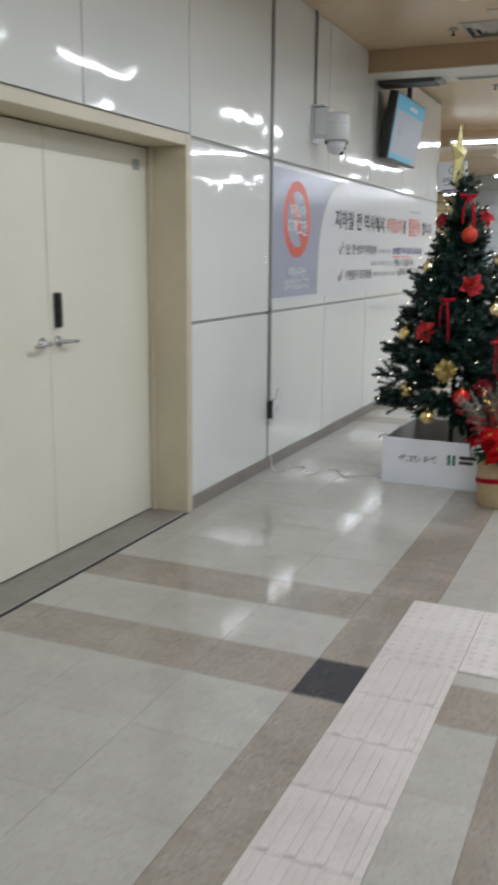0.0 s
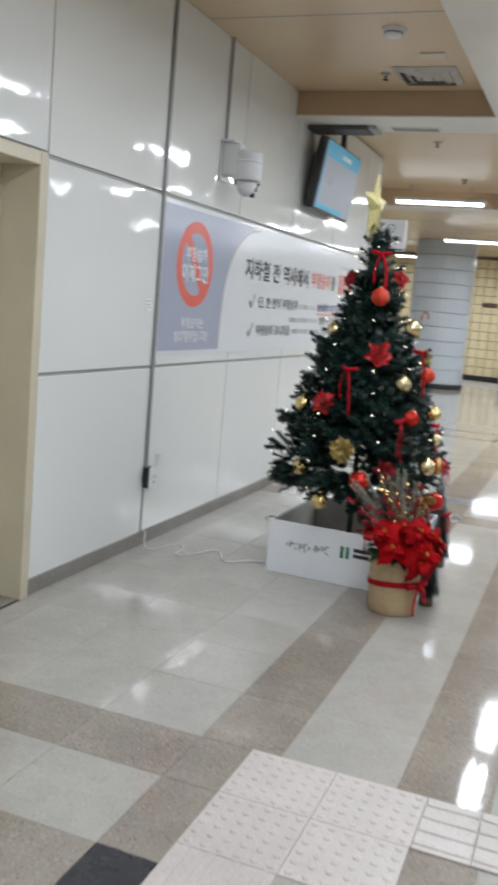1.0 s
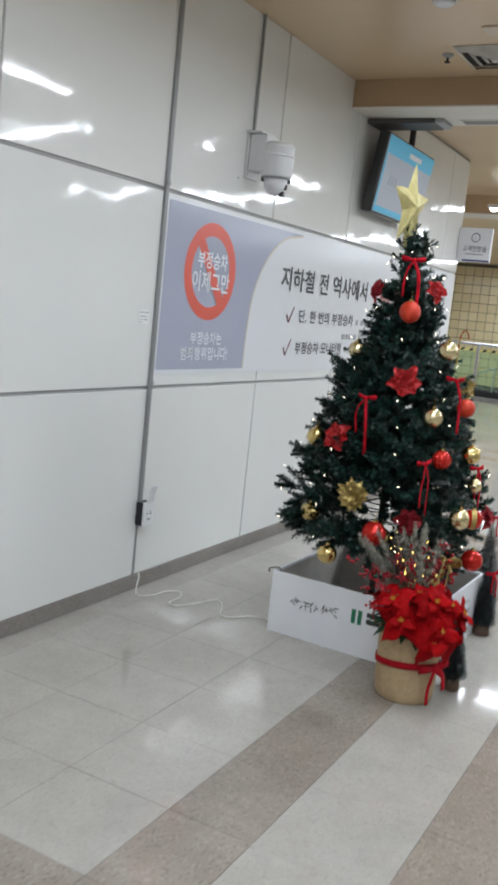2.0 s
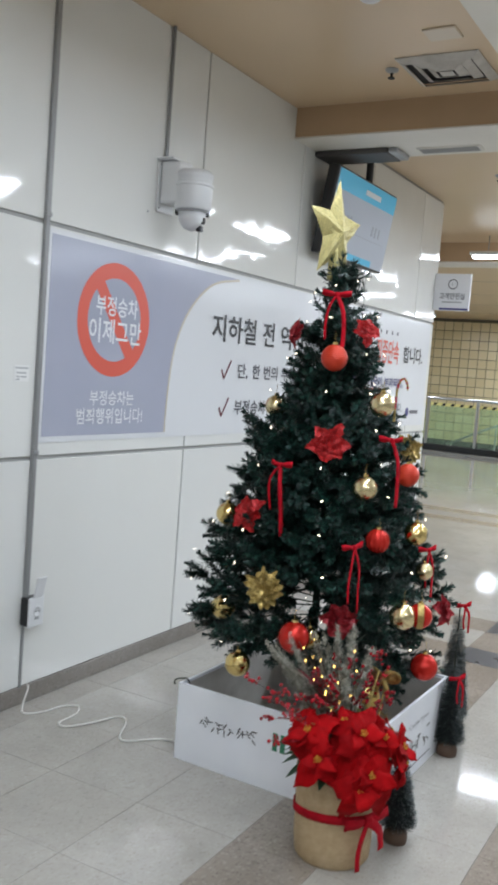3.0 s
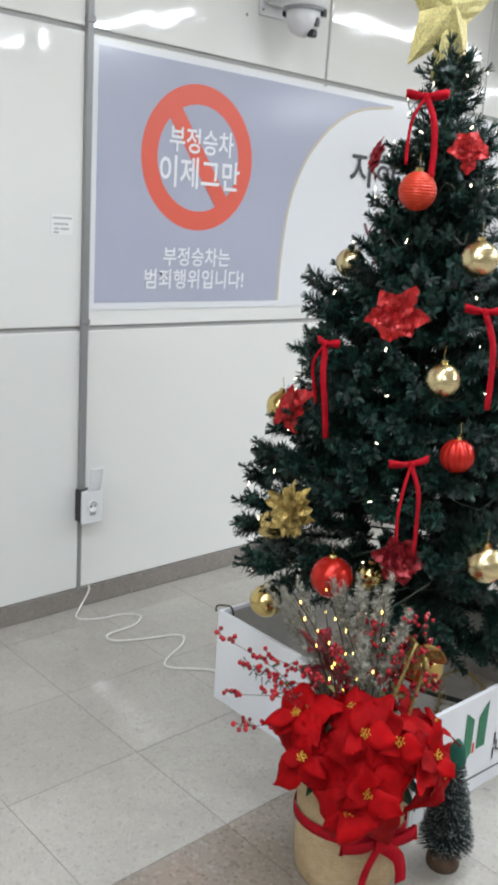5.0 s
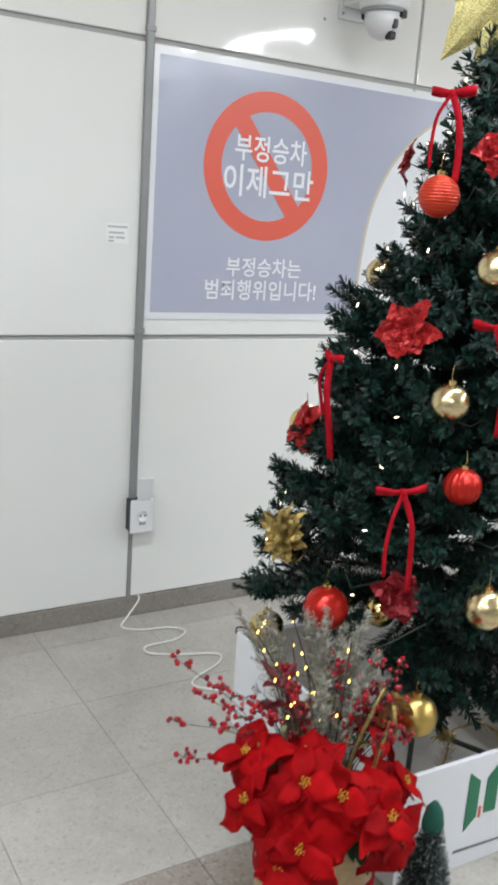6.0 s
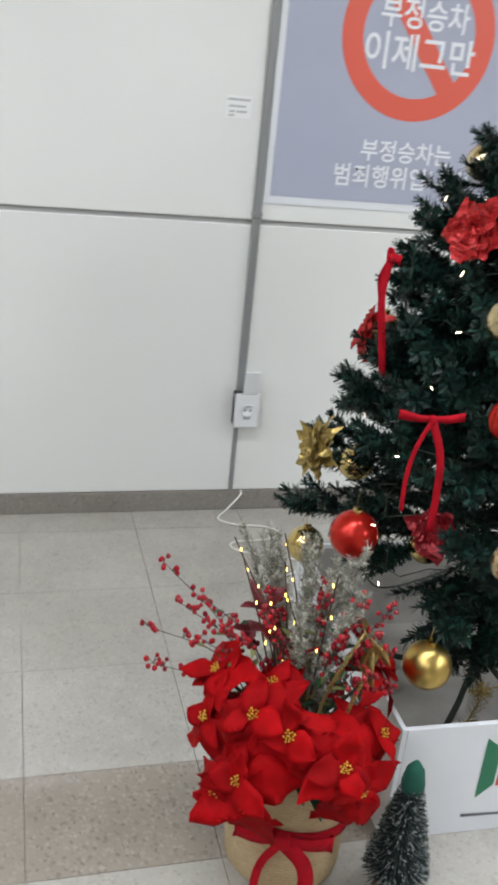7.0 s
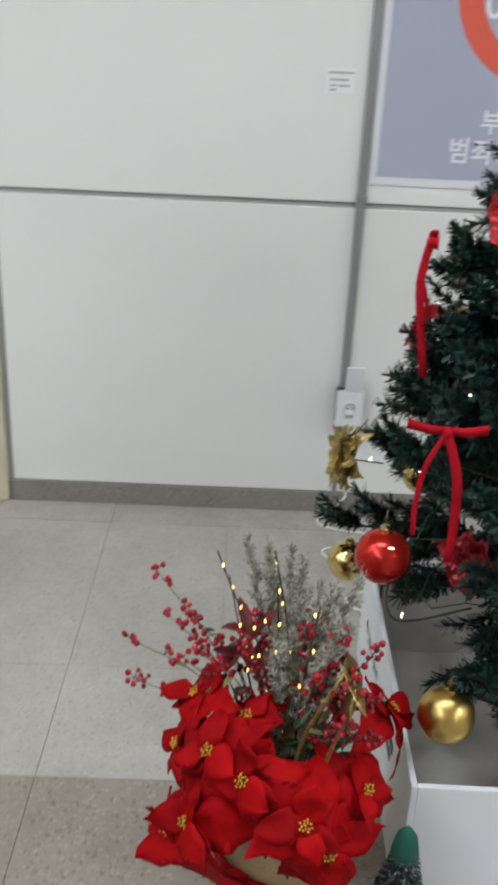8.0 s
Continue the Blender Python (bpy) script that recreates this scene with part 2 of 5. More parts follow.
print_navy = mat("print_navy", (0.06, 0.06, 0.2), 0.4)

board_white = mat("board_white", (0.70, 0.72, 0.78), 0.5)
set_in(board_white, "Base Color", ramp(board_white, noise_tex(board_white, 5, 5), [(0.3, (0.79, 0.81, 0.86)), (0.7, (0.84, 0.855, 0.89))]))
# dull grey of the box floor, with the box's inner shade mixed in
board_inside_shaded = mat("board_inside_shaded", (0.36, 0.35, 0.33), 0.7)
set_in(board_inside_shaded, "Base Color", ramp(board_inside_shaded, noise_tex(board_inside_shaded, 9, 5), [(0.3, (0.40, 0.38, 0.35)), (0.7, (0.52, 0.50, 0.465))]))

needle_green = mat("needle_green", (0.012, 0.055, 0.037), 0.48, 0.0, 0.38)
isl = needle_green.node_tree.nodes.new("ShaderNodeNewGeometry").outputs["Random Per Island"]
nr = needle_green.node_tree.nodes.new("ShaderNodeObjectInfo").outputs["Random"]
leafy = ramp(needle_green, isl, [(0.0, (0.0012, 0.0065, 0.005)), (0.6, (0.0048, 0.025, 0.0185)), (1.0, (0.027, 0.096, 0.071))])
set_in(needle_green, "Base Color", mix(needle_green, span(needle_green, nr, 0.0, 0.4), leafy, (0.003, 0.015, 0.011)))
twig_dark = mat("twig_dark", (0.02, 0.028, 0.018), 0.7)
twig_brown = mat("twig_brown", (0.055, 0.03, 0.018), 0.7)
set_in(twig_brown, "Base Color", ramp(twig_brown, noise_tex(twig_brown, 60, 3), [(0.3, (0.03, 0.018, 0.012)), (0.7, (0.08, 0.045, 0.028))]))


def glitter(name, color, rough, metal, scale=420.0, depth=0.5):
    m = mat(name, color, rough, metal)
    vor = node(m, "ShaderNodeTexVoronoi", Scale=scale)
    link(m, coords(m), vor.inputs["Vector"])
    sep = m.node_tree.nodes.new("ShaderNodeSeparateColor")
    link(m, vor.outputs["Color"], sep.inputs[0])
    set_in(m, "Base Color", mix(m, span(m, sep.outputs[0], 0.0, 1.0), tuple(0.55 * c for c in color), tuple(min(1, 1.5 * c + 0.01) for c in color)))
    bump(m, sep.outputs[1], depth, 0.006)
    return m


gold_shiny = mat("gold_shiny", (0.72, 0.56, 0.24), 0.13, 1.0)
set_in(gold_shiny, "Roughness", span(gold_shiny, noise_tex(gold_shiny, 25, 4), 0.08, 0.2))
gold_satin = mat("gold_satin", (0.60, 0.43, 0.14), 0.3, 1.0)
set_in(gold_satin, "Roughness", span(gold_satin, noise_tex(gold_satin, 40, 4), 0.24, 0.4))
gold_pale = mat("gold_pale", (0.74, 0.63, 0.38), 0.24, 1.0)
set_in(gold_pale, "Roughness", span(gold_pale, noise_tex(gold_pale, 30, 4), 0.16, 0.32))
gold_glitter = glitter("gold_glitter", (0.42, 0.31, 0.105), 0.36, 0.8, 420, 1.0)
star_gold = glitter("star_gold", (0.49, 0.425, 0.17), 0.42, 0.4, 400, 0.8)
red_shiny = mat("red_shiny", (0.54, 0.022, 0.014), 0.2, 0.55)
bump(red_shiny, noise_tex(red_shiny, 260, 2), 0.12, 0.002)
set_in(red_shiny, "Roughness", span(red_shiny, noise_tex(red_shiny, 30, 4), 0.13, 0.3))
orange_red = mat("orange_red", (0.54, 0.038, 0.012), 0.42, 0.25)
bump(orange_red, noise_tex(orange_red, 130, 2), 0.35, 0.004)
red_glitter = glitter("red_glitter", (0.42, 0.010, 0.012), 0.36, 0.4, 300, 0.9)
wine_glitter = glitter("wine_glitter", (0.27, 0.006, 0.014), 0.34, 0.4, 320, 0.9)
wine_dark = glitter("wine_dark", (0.12, 0.004, 0.010), 0.5, 0.2, 320, 0.7)
velvet_red = mat("velvet_red", (0.52, 0.008, 0.02), 0.75, 0.0, 0.12)
set_in(velvet_red, "Base Color", ramp(velvet_red, noise_tex(velvet_red, 35, 4), [(0.3, (0.31, 0.004, 0.012)), (0.7, (0.46, 0.006, 0.017))]))
petal_red = mat("petal_red", (0.60, 0.008, 0.012), 0.65, 0.0, 0.06)
where = coords(petal_red)
set_in(petal_red, "Base Color", mix(petal_red, span(petal_red, petal_red.node_tree.nodes.new("ShaderNodeObjectInfo").outputs["Random"], 0.0, 0.5), ramp(petal_red, noise_tex(petal_red, 30, 4, where), [(0.3, (0.27, 0.0022, 0.0035)), (0.7, (0.43, 0.0035, 0.006))]), (0.13, 0.0013, 0.003)))
bump(petal_red, noise_tex(petal_red, 110, 3, where), 0.25, 0.003)
leaf_green = mat("leaf_green", (0.014, 0.055, 0.02), 0.5)
leaf_olive = mat("leaf_olive", (0.16, 0.17, 0.055), 0.6)
stamen_gold = glitter("stamen_gold", (0.62, 0.40, 0.04), 0.4, 0.4)
berry_red = mat("berry_red", (0.48, 0.012, 0.025), 0.22)
set_in(berry_red, "Base Color", ramp(berry_red, berry_red.node_tree.nodes.new("ShaderNodeObjectInfo").outputs["Random"], [(0.0, (0.17, 0.005, 0.012)), (1.0, (0.43, 0.013, 0.024))]))
frost_mat = mat("frost_mat", (0.42, 0.40, 0.35), 0.8)
set_in(frost_mat, "Base Color", ramp(frost_mat, frost_mat.node_tree.nodes.new("ShaderNodeNewGeometry").outputs["Random Per Island"], [(0.0, (0.085, 0.088, 0.062)), (0.5, (0.28, 0.268, 0.215)), (1.0, (0.56, 0.54, 0.475))]))
burlap = mat("burlap", (0.50, 0.37, 0.21), 0.85)
wv = burlap.node_tree.nodes.new("ShaderNodeTexWave")
wv.wave_type, wv.bands_direction = "BANDS", "Z"
wv.inputs["Scale"].default_value, wv.inputs["Distortion"].default_value, wv.inputs["Detail"].default_value, wv.inputs["Detail Scale"].default_value = 55, 5, 4, 2.5
link(burlap, coords(burlap), wv.inputs["Vector"])
set_in(burlap, "Base Color", mix(burlap, 0.35, ramp(burlap, wv.outputs["Fac"], [(0.2, (0.42, 0.29, 0.155)), (0.8, (0.60, 0.455, 0.27))]), ramp(burlap, noise_tex(burlap, 45, 5), [(0.3, (0.36, 0.25, 0.13)), (0.7, (0.64, 0.50, 0.31))])))
bump(burlap, wv.outputs["Fac"], 0.5, 0.004)
soil = mat("soil", (0.05, 0.035, 0.025), 0.9)
brush_dark = mat("brush_dark", (0.02, 0.035, 0.032), 0.6)
set_in(brush_dark, "Base Color", ramp(brush_dark, brush_dark.node_tree.nodes.new("ShaderNodeNewGeometry").outputs["Random Per Island"], [(0.0, (0.010, 0.018, 0.017)), (0.78, (0.03, 0.045, 0.042)), (0.95, (0.20, 0.22, 0.22))]))
frost_tip = mat("frost_tip", (0.24, 0.26, 0.255), 0.7)
felt_green = mat("felt_green", (0.006, 0.075, 0.05), 0.9)
wood_base = mat("wood_base", (0.09, 0.05, 0.03), 0.6)
cord_white = mat("cord_white", (0.78, 0.77, 0.73), 0.5)
lamp_warm = mat("lamp_warm", (0.9, 0.8, 0.6), 0.3)
b = lamp_warm.node_tree.nodes["Principled BSDF"]
b.inputs["Emission Color"].default_value = (1.0, 0.86, 0.64, 1)
b.inputs["Emission Strength"].default_value = 6.0
lamp_amber = mat("lamp_amber", (0.9, 0.7, 0.3), 0.3)
b = lamp_amber.node_tree.nodes["Principled BSDF"]
b.inputs["Emission Color"].default_value = (1.0, 0.60, 0.12, 1)
b.inputs["Emission Strength"].default_value = 7.0
screen_pale = mat("screen_pale", (0.3, 0.32, 0.36), 0.45)
b = screen_pale.node_tree.nodes["Principled BSDF"]
b.inputs["Emission Color"].default_value = (0.60, 0.68, 0.80, 1)
b.inputs["Emission Strength"].default_value = 0.12
screen_text = mat("screen_text", (0.30, 0.32, 0.36), 0.3)
screen_blue = mat("screen_blue", (0.05, 0.3, 0.45), 0.4)
b = screen_blue.node_tree.nodes["Principled BSDF"]
b.inputs["Emission Color"].default_value = (0.04, 0.42, 0.66, 1)
b.inputs["Emission Strength"].default_value = 0.26
lamp_red = mat("lamp_red", (0.8, 0.02, 0.02), 0.3)
b = lamp_red.node_tree.nodes["Principled BSDF"]
b.inputs["Emission Color"].default_value = (1.0, 0.03, 0.04, 1)
b.inputs["Emission Strength"].default_value = 1.05
rail_green = mat("rail_green", (0.66, 0.86, 0.66), 0.05)
rail_green.node_tree.nodes["Principled BSDF"].inputs["Transmission Weight"].default_value = 0.92
vent_metal = mat("vent_metal", (0.50, 0.47, 0.42), 0.4)
set_in(vent_metal, "Base Color", ramp(vent_metal, noise_tex(vent_metal, 12, 5), [(0.3, (0.42, 0.39, 0.34)), (0.7, (0.55, 0.52, 0.47))]))
hatch_beige = mat("hatch_beige", (0.64, 0.55, 0.43), 0.35)
dark_grey = mat("dark_grey", (0.075, 0.07, 0.068), 0.5)
notice_paper = mat("notice_paper", (0.78, 0.785, 0.77), 0.4)
notice_ink = mat("notice_ink", (0.42, 0.43, 0.44), 0.5)
print_plum = mat("print_plum", (0.17, 0.055, 0.07), 0.4)
hazard_yellow = mat("hazard_yellow", (0.74, 0.66, 0.25), 0.5)
pane_clear = mat("pane_clear", (0.85, 0.9, 0.92), 0.05)


# ---- structure ----
def structure(name, bm, material, label, category):
    return tagged(part(name, bm, material), label, category, kind="structure")


floor = structure("floor", box_mesh((-10, -5, -0.12), (7, 26, -0.006)), grout, "polished terrazzo tile floor of a station concourse", "floor")

RIB_Z = 2.97            # underside of the ceiling's light ribs
ceil_bm = box_mesh((WALL_X - 0.02, -5, CEIL_Z), (EDGE_X, 7.71, CEIL_Z + 0.2))
cuboid(ceil_bm, (WALL_X - 0.02, 8.25, CEIL_Z + 0.02), (EDGE_X, 13.06, CEIL_Z + 0.2))
cuboid(ceil_bm, (-10, 13.5, 3.22), (EDGE_X, 26, 3.4))
cuboid(ceil_bm, (-10, END_Y - 0.3, 3.2), (WALL_X - 0.02, 13.06, 3.4))
ceiling = structure("ceiling", ceil_bm, ceiling_beige, "glossy beige metal panel ceiling with thin joints", "ceiling")
structure("ceiling_low", box_mesh((EDGE_X, -5, RIB_Z), (7, 26, 3.4)), ceiling_white, "off-white lower ceiling with flush light panels", "ceiling")
for y0, y1 in ((7.71, 8.25), (13.06, 13.5)):
    structure("ceiling_beam", box_mesh((WALL_X - 0.02 if y0 < 9 else -10, y0, RIB_Z + 0.012), (EDGE_X, y1, 3.4)), beam_tan, "tan painted beam that crosses under the ceiling", "beam")
    structure("trim", box_mesh((WALL_X - 0.02 if y0 < 9 else -10, y0 - 0.006, RIB_Z), (EDGE_X, y1 + 0.006, RIB_Z + 0.0118), 0.002), ceiling_white, "off-white underside board of the ceiling beam", "trim")
jb = bmesh.new()
for yy in (1.2, 2.4, 3.6, 4.8, 6.0):
    cuboid(jb, (WALL_X, yy, CEIL_Z - 0.002), (EDGE_X, yy + 0.006, CEIL_Z + 0.01))
for yy in (15.0, 17.0, 19.0, 21.0, 23.0):
    cuboid(jb, (-9.9, yy, 3.218), (EDGE_X, yy + 0.012, 3.23))
structure("trim", jb, joint_grey, "dark thin joints between the ceiling panels", "trim")

# closing walls, out of view and added to shut in the room
structure("wall_south", box_mesh((-2.6, -5.2, 0), (7, -5, 3.5)), plain_wall, "unseen pale wall added to close the south end", "wall")
structure("wall_east", box_mesh((7, -5.2, 0), (7.2, 26, 3.5)), plain_wall, "unseen pale wall added to close the east side", "wall")
structure("wall_side", box_mesh((-10.2, 10.9, 0), (-10, 26, 3.5)), plain_wall, "unseen pale wall added to close the side passage", "wall")

# panel wall: backing with the door's opening, panels in front of it
DOOR_A, DOOR_B, DOOR_TOP = 2.46, 4.345, 2.035
wall_bm = box_mesh((-2.62, -5, 0), (WALL_X - 0.012, DOOR_A, 3.4))
cuboid(wall_bm, (-2.62, DOOR_B, 0), (WALL_X - 0.012, END_Y - 0.012, 3.4))
cuboid(wall_bm, (-2.62, DOOR_A, DOOR_TOP), (WALL_X - 0.012, DOOR_B, 3.4))
cuboid(wall_bm, (-10, END_Y - 0.35, 0), (-2.62, END_Y - 0.012, 3.4))
wall_west = structure("wall_west", wall_bm, joint_grey, "wall clad in glossy white enamel panels with grey joints", "wall")
structure("wall_recess", box_mesh((-3.0, 2.2, 0), (-2.62, 4.6, 2.3)), plain_wall, "plain wall behind the door's recess", "wall")
base_bm = box_mesh((WALL_X - 0.02, DOOR_B + 0.06, 0), (WALL_X + 0.003, END_Y + 0.003, 0.080), 0.002)
structure("baseboard", base_bm, base_stone, "low brown-grey stone skirting along the panel wall", "baseboard")
structure("baseboard", box_mesh((WALL_X - 0.02, -5, 0), (WALL_X + 0.003, DOOR_A - 0.06, 0.074), 0.002), base_stone, "low brown-grey stone skirting along the panel wall", "baseboard")
structure("trim", box_mesh((WALL_X - 0.004, DOOR_A, -0.01), (WALL_X + 0.012, DOOR_B, 0.004), 0.001), dark_void, "dark gap strip before the door sill", "trim")
structure("door_sill", box_mesh((-2.62, DOOR_A, -0.01), (WALL_X - 0.004, DOOR_B, 0.006), 0.003), base_stone, "brown stone sill under the double door", "sill")

# far end: yellow tiled wall, its dark base
far = structure("wall_north", box_mesh((-10, 25.02, 0), (7, 25.3, 3.5)), far_joint, "far wall of glossy yellow tiles with dark joints", "wall")
structure("baseboard", box_mesh((-10, 24.96, 0), (7, 24.995, 0.13)), dark_void, "black skirting under the yellow tiled wall", "baseboard")


# ---- lamps ----
def tube_light(x, y, z, length, along_x, watts=None, wide=0.045):
    """A slim fluorescent batten with its white housing; its glowing diffuser looks down."""
    t = thing("ceiling_light", (x, y, z), "slim white fluorescent batten light with glowing diffuser", "ceiling light", "ceiling lights", 0 if along_x else 90)
    part("housing", box_mesh((-length / 2 - 0.03, -wide - 0.012, 0.035), (length / 2 + 0.03, wide + 0.012, 0.075), 0.008), plastic_white, t)
    rows = (0.0,) if wide < 0.07 else (-0.6 * wide, 0.6 * wide)
    half = wide if wide < 0.07 else wide * 0.26
    for off in rows:
        part("diffuser", box_mesh((-length / 2, off - half, 0.0), (length / 2, off + half, 0.036), 0.012, 2), tube_glow, t)
        lamp = bpy.data.lights.new("tube", "AREA")
        lamp.shape, lamp.size, lamp.size_y = "RECTANGLE", length, 2 * half
        lamp.energy = (watts or TUBE_POWER) * length / len(rows)
        lamp.color = (0.845, 0.917, 1.0)
        lo = new("tube", lamp)
        lo.matrix_basis = pose(x, y, z, 0, 0, 0 if along_x else 90) @ pose(0, off, -0.008)
    for s in (-1, 1):
        if x < EDGE_X:
            part("hanger", tube([(s * length * 0.35, 0, 0.07), (s * length * 0.35, 0, 3.215 - z)], 0.006, 6), plastic_grey, t)
    return t


for yy, ln in ((-2.2, 1.05), (0.6, 1.05), (3.0, 1.05), (4.75, 1.05), (6.4, 1.05), (9.25, 0.8), (10.7, 0.95), (13.95, 0.9), (15.4, 1.1), (18.3, 1.1), (20.4, 1.1)):
    tube_light(-0.40, yy, 2.925, ln, False, 20 if yy < 8 else 29, 0.08)
for yy in (-1.5, 3.2, 8.15, 12.2, 16.8, 21.0):
    for xx in (1.25, 3.4):
        tube_light(xx, yy, 2.925, 1.5, True, 20 if yy < 8 else 30)
tube_light(-1.98, 12.6, 2.95, 1.1, True)
# far-end battens, with extra ones added to brighten the tiled wall
for xx, yy in ((-2.2, 18.2), (-4.9, 14.5), (-6.5, 18.5), (-6.5, 21.6), (-4.2, 23.2), (-1.6, 23.2), (-7.6, 14.5)):
    tube_light(xx, yy, 2.97, 1.2, True, 33)

# ---- double door ----
fr = tagged(new("door_1"), "closed cream steel double door in a deep cream frame", "door", kind="structure")
fr.matrix_basis = pose(-2.50, (DOOR_A + DOOR_B) / 2, 0)
half = (DOOR_B - DOOR_A) / 2
for s, nm in ((-1, "left"), (1, "right")):
    lo, hi = sorted((s * 0.002, s * (half - 0.012)))
    leaf = part("door_leaf", box_mesh((-0.045, lo, 0.012), (0.0, hi, DOOR_TOP - 0.012), 0.003), door_cream, fr)
    lev = lathe([(0.026, 0), (0.026, 0.008), (0.012, 0.012), (0.011, 0.05)], 16)
    for v in lev.verts:
        v.co = Vector((v.co.z, v.co.x + s * 0.062, v.co.y + 1.055))
    tube([(0.046, s * 0.062, 1.055), (0.05, s * 0.10, 1.054), (0.046, s * 0.165, 1.05)], 0.009, 8, lev)
    part("door_handle", lev, steel, leaf, "brushed steel lever handle", True)
    if s > 0:
        part("lock_plate", box_mesh((0.0, 0.036, 1.12), (0.02, 0.085, 1.285), 0.008, 2), plastic_black, leaf, "black door lock keypad")
        part("label_plate", box_mesh((0.0, half - 0.17, 1.90), (0.002, half - 0.10, 1.955)), plastic_grey, leaf)
    for zz in (0.25, 1.05, 1.8):
        part("hinge", tube([(0.006, s * (half - 0.006), zz), (0.006, s * (half - 0.006), zz + 0.1)], 0.008, 8), frame_cream, leaf)
dep = -2.50 - (WALL_X + 0.014)
for s in (-1, 1):
    lo, hi = sorted((s * (half - 0.006), s * (half + 0.055)))
    part("door_jamb", box_mesh((-0.06, lo, 0.0), (-dep, hi, DOOR_TOP + 0.055), 0.004), frame_cream, fr)
    lo, hi = sorted((s * (half - 0.03), s * (half - 0.006)))
    part("door_stop", box_mesh((0.004, lo, 0.0), (0.03, hi, DOOR_TOP), 0.003), frame_cream, fr)
part("door_head", box_mesh((-0.06, -half + 0.006, DOOR_TOP - 0.006), (-dep - 0.0005, half - 0.006, DOOR_TOP + 0.054), 0.004), frame_cream, fr)

# ---- raceway, outlet, cord ----
SEAM_Y = 5.560
race = thing("cable_raceway", (WALL_X, SEAM_Y, 0), "grey metal cable raceway running down the wall joint", "cable raceway")
part("cover", box_mesh((-0.004, -0.0135, 0.48), (0.017, 0.0135, CEIL_Z), 0.004), trim_grey, race)
part("lower_strip", box_mesh((-0.006, -0.008, 0.075), (0.004, 0.008, 0.36), 0.002), trim_grey, race)
for zz in (1.1, 2.1):
    part("clip", box_mesh((0.0, -0.017, zz), (0.021, 0.017, zz + 0.02), 0.003), trim_grey, race)
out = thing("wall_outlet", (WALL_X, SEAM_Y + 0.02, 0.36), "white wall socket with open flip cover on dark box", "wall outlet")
part("back_box", box_mesh((0.0, -0.043, 0.0), (0.045, 0.036, 0.124), 0.004), plastic_black, out, "dark grey back box")
part("face_plate", box_mesh((0.045, -0.046, -0.004), (0.056, 0.046, 0.128), 0.006, 2), plastic_white, out)
sock = lathe([(0.024, 0), (0.024, 0.004), (0.019, 0.004), (0.018, 0.001)], 20)
for v in sock.verts:
    v.co = Vector((0.056 + v.co.z, v.co.x + 0.002, v.co.y + 0.065))
part("socket_ring", sock, plastic_white, out, "", True)
for dy in (-0.009, 0.009):
    part("socket_hole", box_mesh((0.0565, 0.002 + dy - 0.003, 0.062), (0.0585, 0.002 + dy + 0.003, 0.068)), plastic_black, out)
# grey bar that stands for the shade of a plug on the plate
part("plug_shade", box_mesh((0.0565, -0.012, 0.03), (0.060, 0.014, 0.044), 0.002), plastic_grey, out)
lid = box_mesh((0.0, -0.028, 0.0), (0.008, 0.028, 0.095), 0.004, 2)
lid_ob = part("flip_cover", lid, plastic_white, out)
lid_ob.matrix_basis = pose(0.05, 0.006, 0.125, 0, 12, 0)

cord_pts = [(-2.273, 5.60, 0.085), (-2.262, 5.595, 0.065), (-2.235, 5.54, 0.02), (-2.19, 5.50, 0.005), (-2.14, 5.56, 0.005), (-2.12, 5.66, 0.005), (-2.07, 5.705, 0.005), (-2.02, 5.64, 0.005), (-2.01, 5.52, 0.005),
            (-1.96, 5.51, 0.005), (-1.91, 5.60, 0.005), (-1.86, 5.73, 0.005), (-1.80, 5.70, 0.005), (-1.73, 5.57, 0.005), (-1.68, 5.56, 0.005), (-1.60, 5.65, 0.005), (-1.53, 5.68, 0.005), (-1.459, 5.70, 0.005)]
cord = tagged(part("power_cord", tube(smooth_line(cord_pts, 8), 0.0037, 8), cord_white, None, "", True), "thin white power cord looping over the floor", "cable")

# ---- notice on the panel ----
st = thing("wall_sticker", (WALL_X + 0.0005, 5.425, 1.41), "small white paper notice with unreadable grey lines", "notice")
part("paper", box_mesh((0, 0, 0), (0.0015, 0.085, 0.068)), notice_paper, st)
for a, b_, z in ((0.006, 0.08, 0.056), (0.010, 0.066, 0.036), (0.012, 0.03, 0.020), (0.036, 0.07, 0.020), (0.01, 0.03, 0.008)):
    part("text_bar", box_mesh((0.0015, a, z - 0.0035), (0.0022, b_, z + 0.003)), notice_ink, st)

# ---- banner on the wall ----
BX = WALL_X + 0.001
B0, B1, BZ0, BZ1 = 5.579, 10.62, 1.15, 2.062
ban = thing("wall_banner", (BX, 0, 0), "long white and grey-blue printed fare notice banner stuck on wall", "banner")
part("sheet", box_mesh((0, B0, BZ0), (0.003, B1, BZ1)), sheet_white, ban)


def flat_on_wall(outline, off, thick=0.001):
    """A plate in the wall's plane from (y, z) points."""
    bm = slab(outline, thick)
    for v in bm.verts:
        v.co = Vector((off + v.co.z, v.co.x, v.co.y))
    return bm


